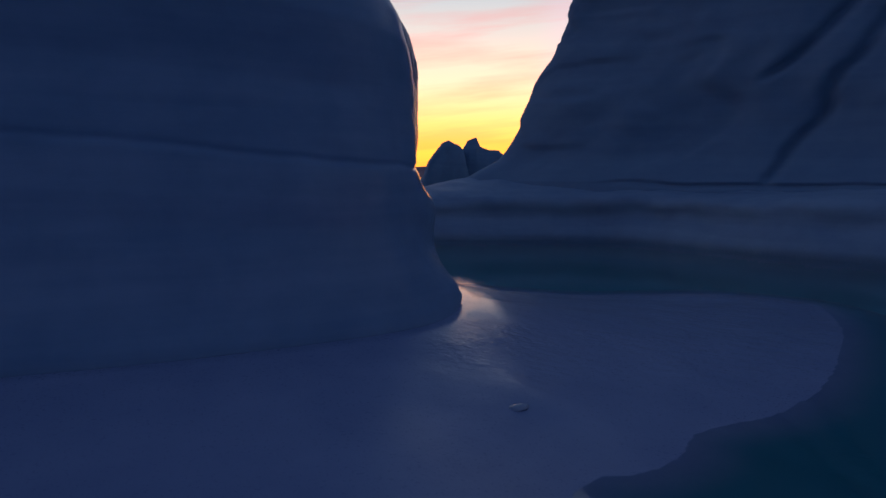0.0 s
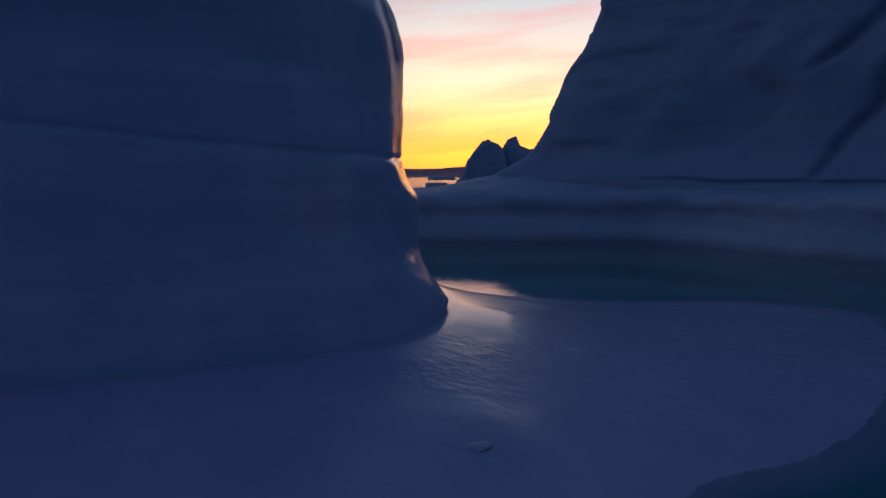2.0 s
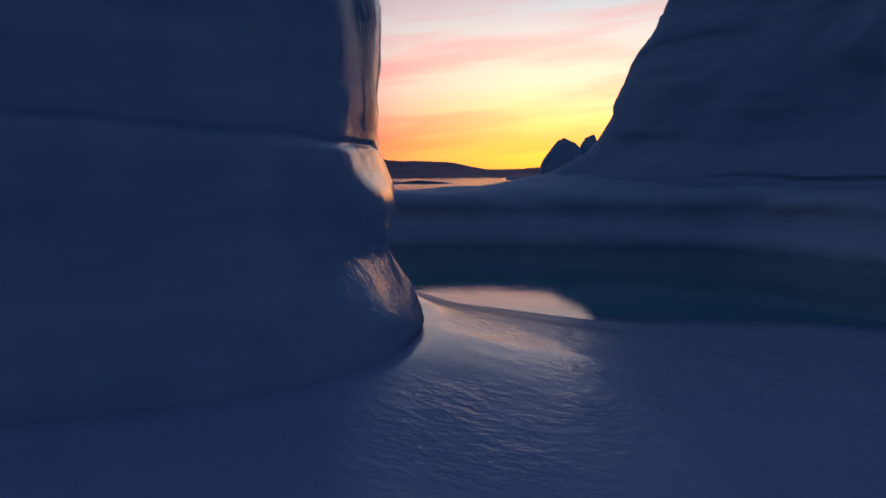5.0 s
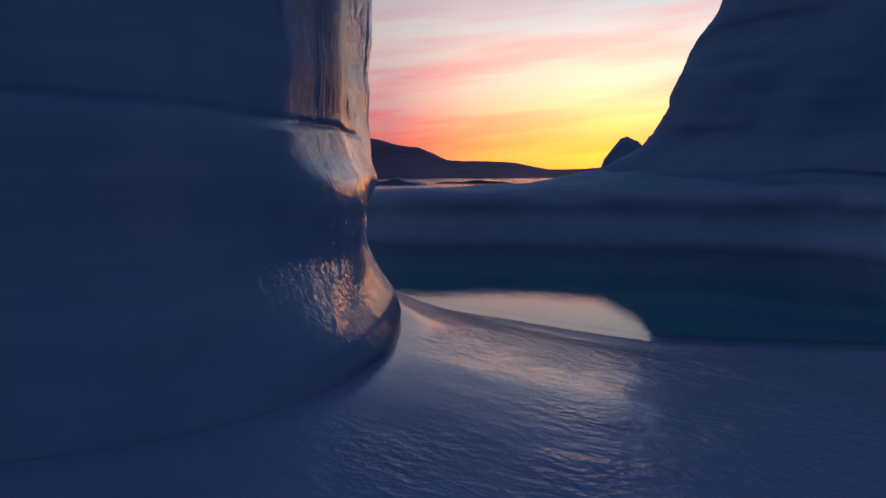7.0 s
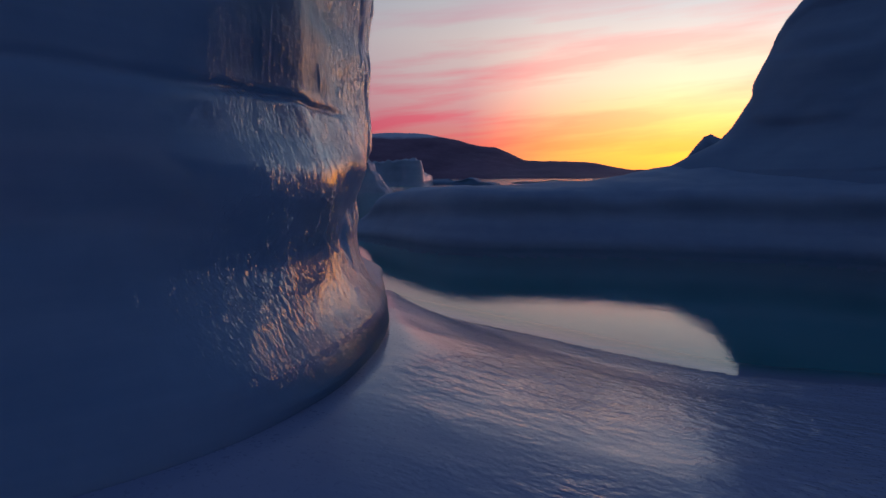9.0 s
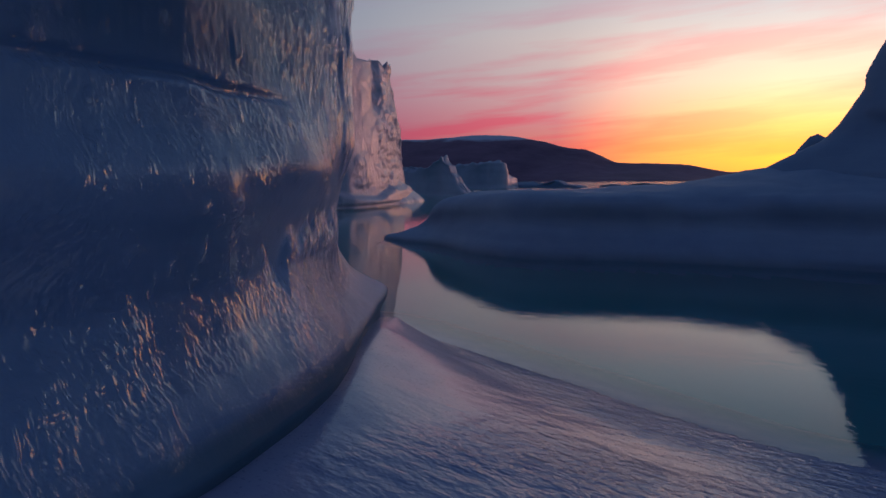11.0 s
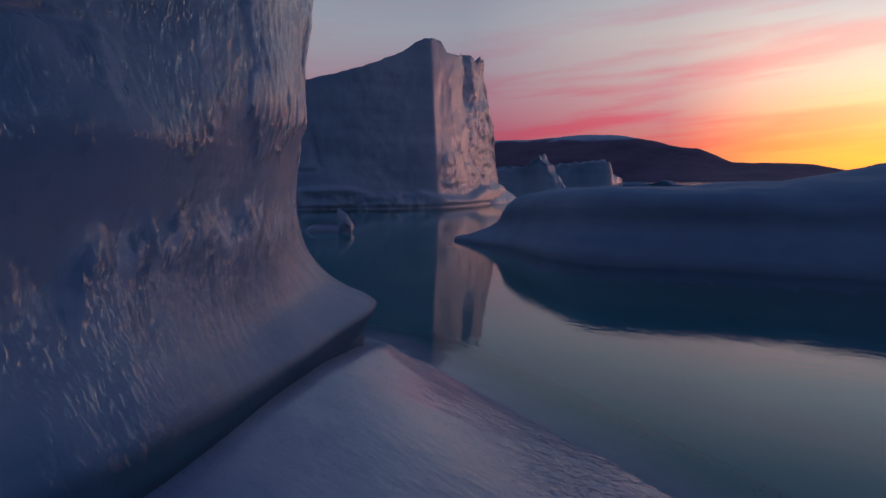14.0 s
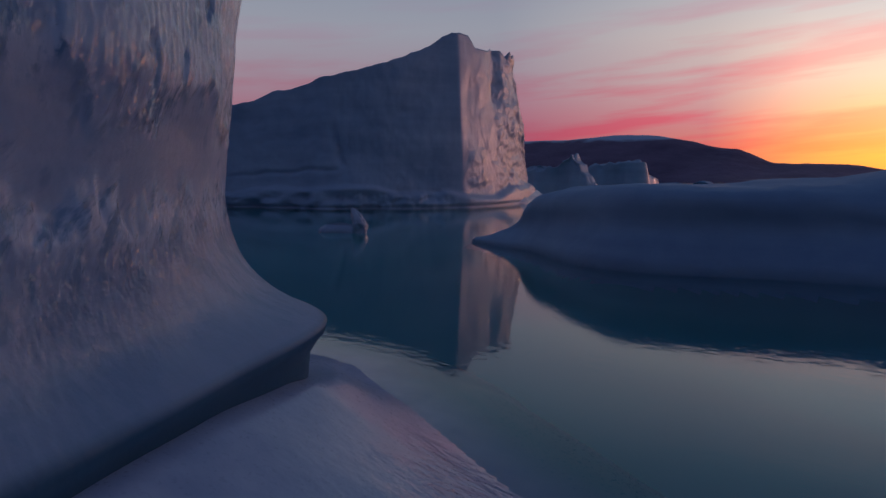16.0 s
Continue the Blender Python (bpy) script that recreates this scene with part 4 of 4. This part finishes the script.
    crumbs = fbm(along * 1.4, Z * 2.0, Z * 0, 2, 227)
    hollow = np.exp(-((into - 12.5 - 0.1 * Z) / 2.2) ** 2) * smooth(15, 19, Z)
    worn = 0.25 * plates + (0.04 + 0.2 * crumble) * step + crumble * (0.20 * chips + 0.12 * grit + 0.06 * crumbs) + 0.04 * chips - 1.3 * hollow - 0.15
    off = off + side * smooth(1.4, 3.2, Z) * worn * smooth(0.0, 4.0, deep)[None, :]
    V = np.stack([X + n[:, 0][None, :] * off, Y + n[:, 1][None, :] * off, Z], -1)
    faces = grid_faces(rows, len(p), True)
    last = (rows - 1) * len(p)
    verts = list(V.reshape(-1, 3))
    # a roof that sinks a little inside its rim
    for k, (share, sink) in enumerate(((0.12, 0.3), (0.5, 0.2))):
        ring = V[-1] + (V[-1].mean(0) - V[-1]) * share
        ring[:, 2] = np.minimum(V[-1][:, 2], roof_slope(ring)) - sink - 1.4 * (onside & (deep > 2.5)) * (k == 0)
        verts += list(ring)
    faces += [(last + r * len(p) + i, last + r * len(p) + (i + 1) % len(p), last + (r + 1) * len(p) + (i + 1) % len(p), last + (r + 1) * len(p) + i) for r in (0, 1) for i in range(len(p))]
    verts.append((*V[-1].mean(0)[:2], 13.0))
    top = last + 2 * len(p)
    faces += [(top + i, top + (i + 1) % len(p), len(verts) - 1) for i in range(len(p))]
    mesh_object("ice_block", verts, faces, ICE_BERG, berg)
    # low pale wedge at the foot of the broken side
    pl = [(-64, 126), (-60.4, 125), (-59.8, 130), (-61.0, 137), (-62.8, 145), (-65, 149), (-69, 148), (-68, 136)]
    loft_berg("foot_ledge", pl, [(-2, 0), (0.15, 0.1), (0.7, 0.4), (1.3, 1.1), (2.2, 2.4)], ICE_BERG, berg, "pale wave-washed ice foot", 233, 0.5, 0.3, 0.3, dz=0.2)


build_block_berg()


# ---------------------------------------------------------------- bergs far out on the sea
def peaked_berg(x, y, length, height, seed, label, peaks, depth=0.3, square=3, mat=None, bend=None):
    """A worn berg: a ridge with named peaks (place along it, height)."""
    xs, ys = np.linspace(-1.1, 1.1, 180), np.linspace(-1.1, 1.1, 60)
    U, W = np.meshgrid(xs, ys)
    core = np.clip(1 - np.abs(W) ** square, 0, 1) ** 0.7
    top = np.interp(U + 0.02 * fbm(U * 4, W * 3, U * 0, 3, seed + 5), [q[0] for q in peaks], [q[1] for q in peaks])
    Z = top * core * height + (0.015 if mat else 0.06) * height * fbm(U * 4, W * 3, U * 0 + seed, 4, seed) * core
    Z = np.where((np.abs(U) > 1) | (np.abs(W) > 1), -1.0, Z - 0.02 * height)
    # past its bend the berg turns a broken end face to the light
    way = np.zeros_like(xs) if bend is None else smooth(bend - 0.04, bend + 0.03, xs) * math.pi / 2
    half, dx = length / 2, np.gradient(xs)
    cx = np.cumsum(np.cos(way) * dx) * half
    cy = np.cumsum(np.sin(way) * dx) * half * 1.8
    cx = cx + x - np.interp(0.0, xs, cx)
    thick = W * length * depth + 0.05 * length * fbm(U * 2, W * 2, U * 0, 2, seed + 3)
    v = np.stack([cx[None, :] - np.sin(way)[None, :] * thick, y + cy[None, :] + np.cos(way)[None, :] * thick, Z], -1).reshape(-1, 3)
    ob = mesh_object("iceberg", v, grid_faces(len(ys), len(xs)), mat or ICE_FAR)
    return tagged(ob, label, "iceberg", group="icebergs")


# both peaks stand back-lit: the shade is put in by a darker ice
peaked_berg(6, 285, 24, 19.5, 301, "blue iceberg with a rounded double-stepped peak", [(-1.1, -0.1), (-1.0, 0.0), (-0.62, 0.28), (-0.45, 0.58), (-0.25, 0.76), (0.02, 0.97), (0.22, 1.0), (0.59, 0.92), (0.75, 0.8), (0.95, 0.2), (1.1, -0.1)], mat=ICE_SNOW)
peaked_berg(27, 292, 31, 21.2, 305, "dark iceberg with a blunt peak and sloping shoulder", [(-1.1, -0.1), (-0.95, 0.35), (-0.83, 0.72), (-0.65, 0.95), (-0.45, 1.0), (-0.35, 0.84), (-0.11, 0.77), (0.15, 0.77), (0.6, 0.5), (1.0, 0.2), (1.1, -0.1)], mat=ICE_SNOW)
peaked_berg(-87.6, 195, 23, 10.8, 311, "small blue iceberg with a peaked, pale broken end", [(-1.1, -0.1), (-1.0, 0.4), (-0.93, 0.66), (-0.8, 0.71), (-0.14, 0.71), (0.0, 0.78), (0.12, 0.9), (0.26, 0.95), (0.33, 1.04), (0.38, 0.9), (0.46, 0.82), (0.53, 0.8), (0.58, 0.6), (0.68, 0.52), (0.74, 0.36), (0.86, 0.2), (0.96, 0.08), (1.0, 0.0), (1.1, -0.1)], 0.12, 6)


def flat_berg(x, y, length, depth, height, seed, label):
    a = np.linspace(0, 2 * math.pi, 9, endpoint=False)
    rng = np.random.RandomState(seed)
    pl = [(x + length / 2 * math.cos(q) * (1 + 0.15 * rng.rand()), y + depth / 2 * math.sin(q) * (1 + 0.15 * rng.rand())) for q in a]
    ob = loft_berg("iceberg", pl, [(-1, 0), (0.1 * height, 0.0), (0.85 * height, 0.03 * length), (height, 0.06 * length)], ICE_FAR, None, "", seed, max(length / 60, 0.3), height * 0.06, 0.3, dz=height / 10)
    return tagged(ob, label, "iceberg", group="icebergs")


peaked_berg(-134, 330, 32, 13.0, 321, "long flat-topped pale blue iceberg with a low step", [(-1.1, -0.1), (-1.0, 0.7), (-0.93, 0.84), (-0.3, 0.9), (0.2, 0.94), (0.5, 1.0), (0.54, 1.0), (0.57, 0.6), (0.85, 0.48), (0.97, 0.4), (1.0, 0.1), (1.1, -0.1)], 0.14, 8, bend=0.53)
peaked_berg(-107, 350, 36, 3.9, 323, "low uneven iceberg lying before the hills", [(-1.1, -0.1), (-1.0, 0.3), (-0.9, 0.7), (-0.5, 0.8), (-0.3, 0.55), (0.0, 0.62), (0.2, 1.0), (0.35, 0.9), (0.5, 0.45), (0.8, 0.4), (0.97, 0.2), (1.1, -0.1)], 0.14, 4, ICE_SNOW)
peaked_berg(-78, 420, 44, 2.2, 325, "low dark iceberg before the far shore", [(-1.1, -0.1), (-1.0, 0.3), (-0.7, 0.6), (-0.3, 0.5), (0.1, 1.0), (0.4, 0.7), (0.8, 0.5), (1.0, 0.2), (1.1, -0.1)], 0.14, 4, ICE_SNOW)
flat_berg(-12, 286, 9, 6, 2.2, 327, "low dark ice slab on the glowing sea")
flat_berg(-30, 700, 26, 12, 3.0, 329, "thin dark ice floe near the horizon")


# ---------------------------------------------------------------- small floating ice
def drifting_ice():
    ob = thing("ice_floe", "small white drifting ice with an upright horn", "ice floe")
    loft_berg("slab", [(-37.0, 66.4), (-36.2, 66.0), (-35.0, 66.5), (-34.0, 66.8), (-33.5, 67.4), (-33.9, 68.0), (-35.2, 67.8), (-36.5, 67.2)],
              [(-0.6, 0), (0.1, 0.0), (0.3, 0.1), (0.45, 0.3), (0.6, 0.55)], ICE_BERG, ob, "", 341, 0.12, 0.22, 0.5, dz=0.08)
    # the horn: a stout, knobbly stub that tapers and leans over the slab
    a = np.linspace(0, 2 * math.pi, 30, endpoint=False)
    h = np.linspace(0, 1, 26)
    A, H = np.meshgrid(a, h)
    r = (0.60 - 0.34 * H + 0.14 * np.exp(-((H - 0.5) / 0.2) ** 2)) * np.sqrt(np.clip(1.02 - H ** 6, 0, 1)) * (1 + 0.5 * fbm(np.cos(A) * 1.6 + 5, np.sin(A) * 1.6, H * 4, 3, 345))
    V = np.stack([-33.5 - 0.5 * H ** 1.5 + 0.3 * np.sin(H * 3.1) + r * np.cos(A), 67.5 - 0.35 * H + r * np.sin(A) * 0.8, -0.2 + 2.2 * H], -1)
    faces = grid_faces(len(h), len(a), True) + [tuple(range((len(h) - 1) * len(a), len(h) * len(a)))]
    mesh_object("horn", V.reshape(-1, 3), faces, ICE_BERG, ob)


drifting_ice()
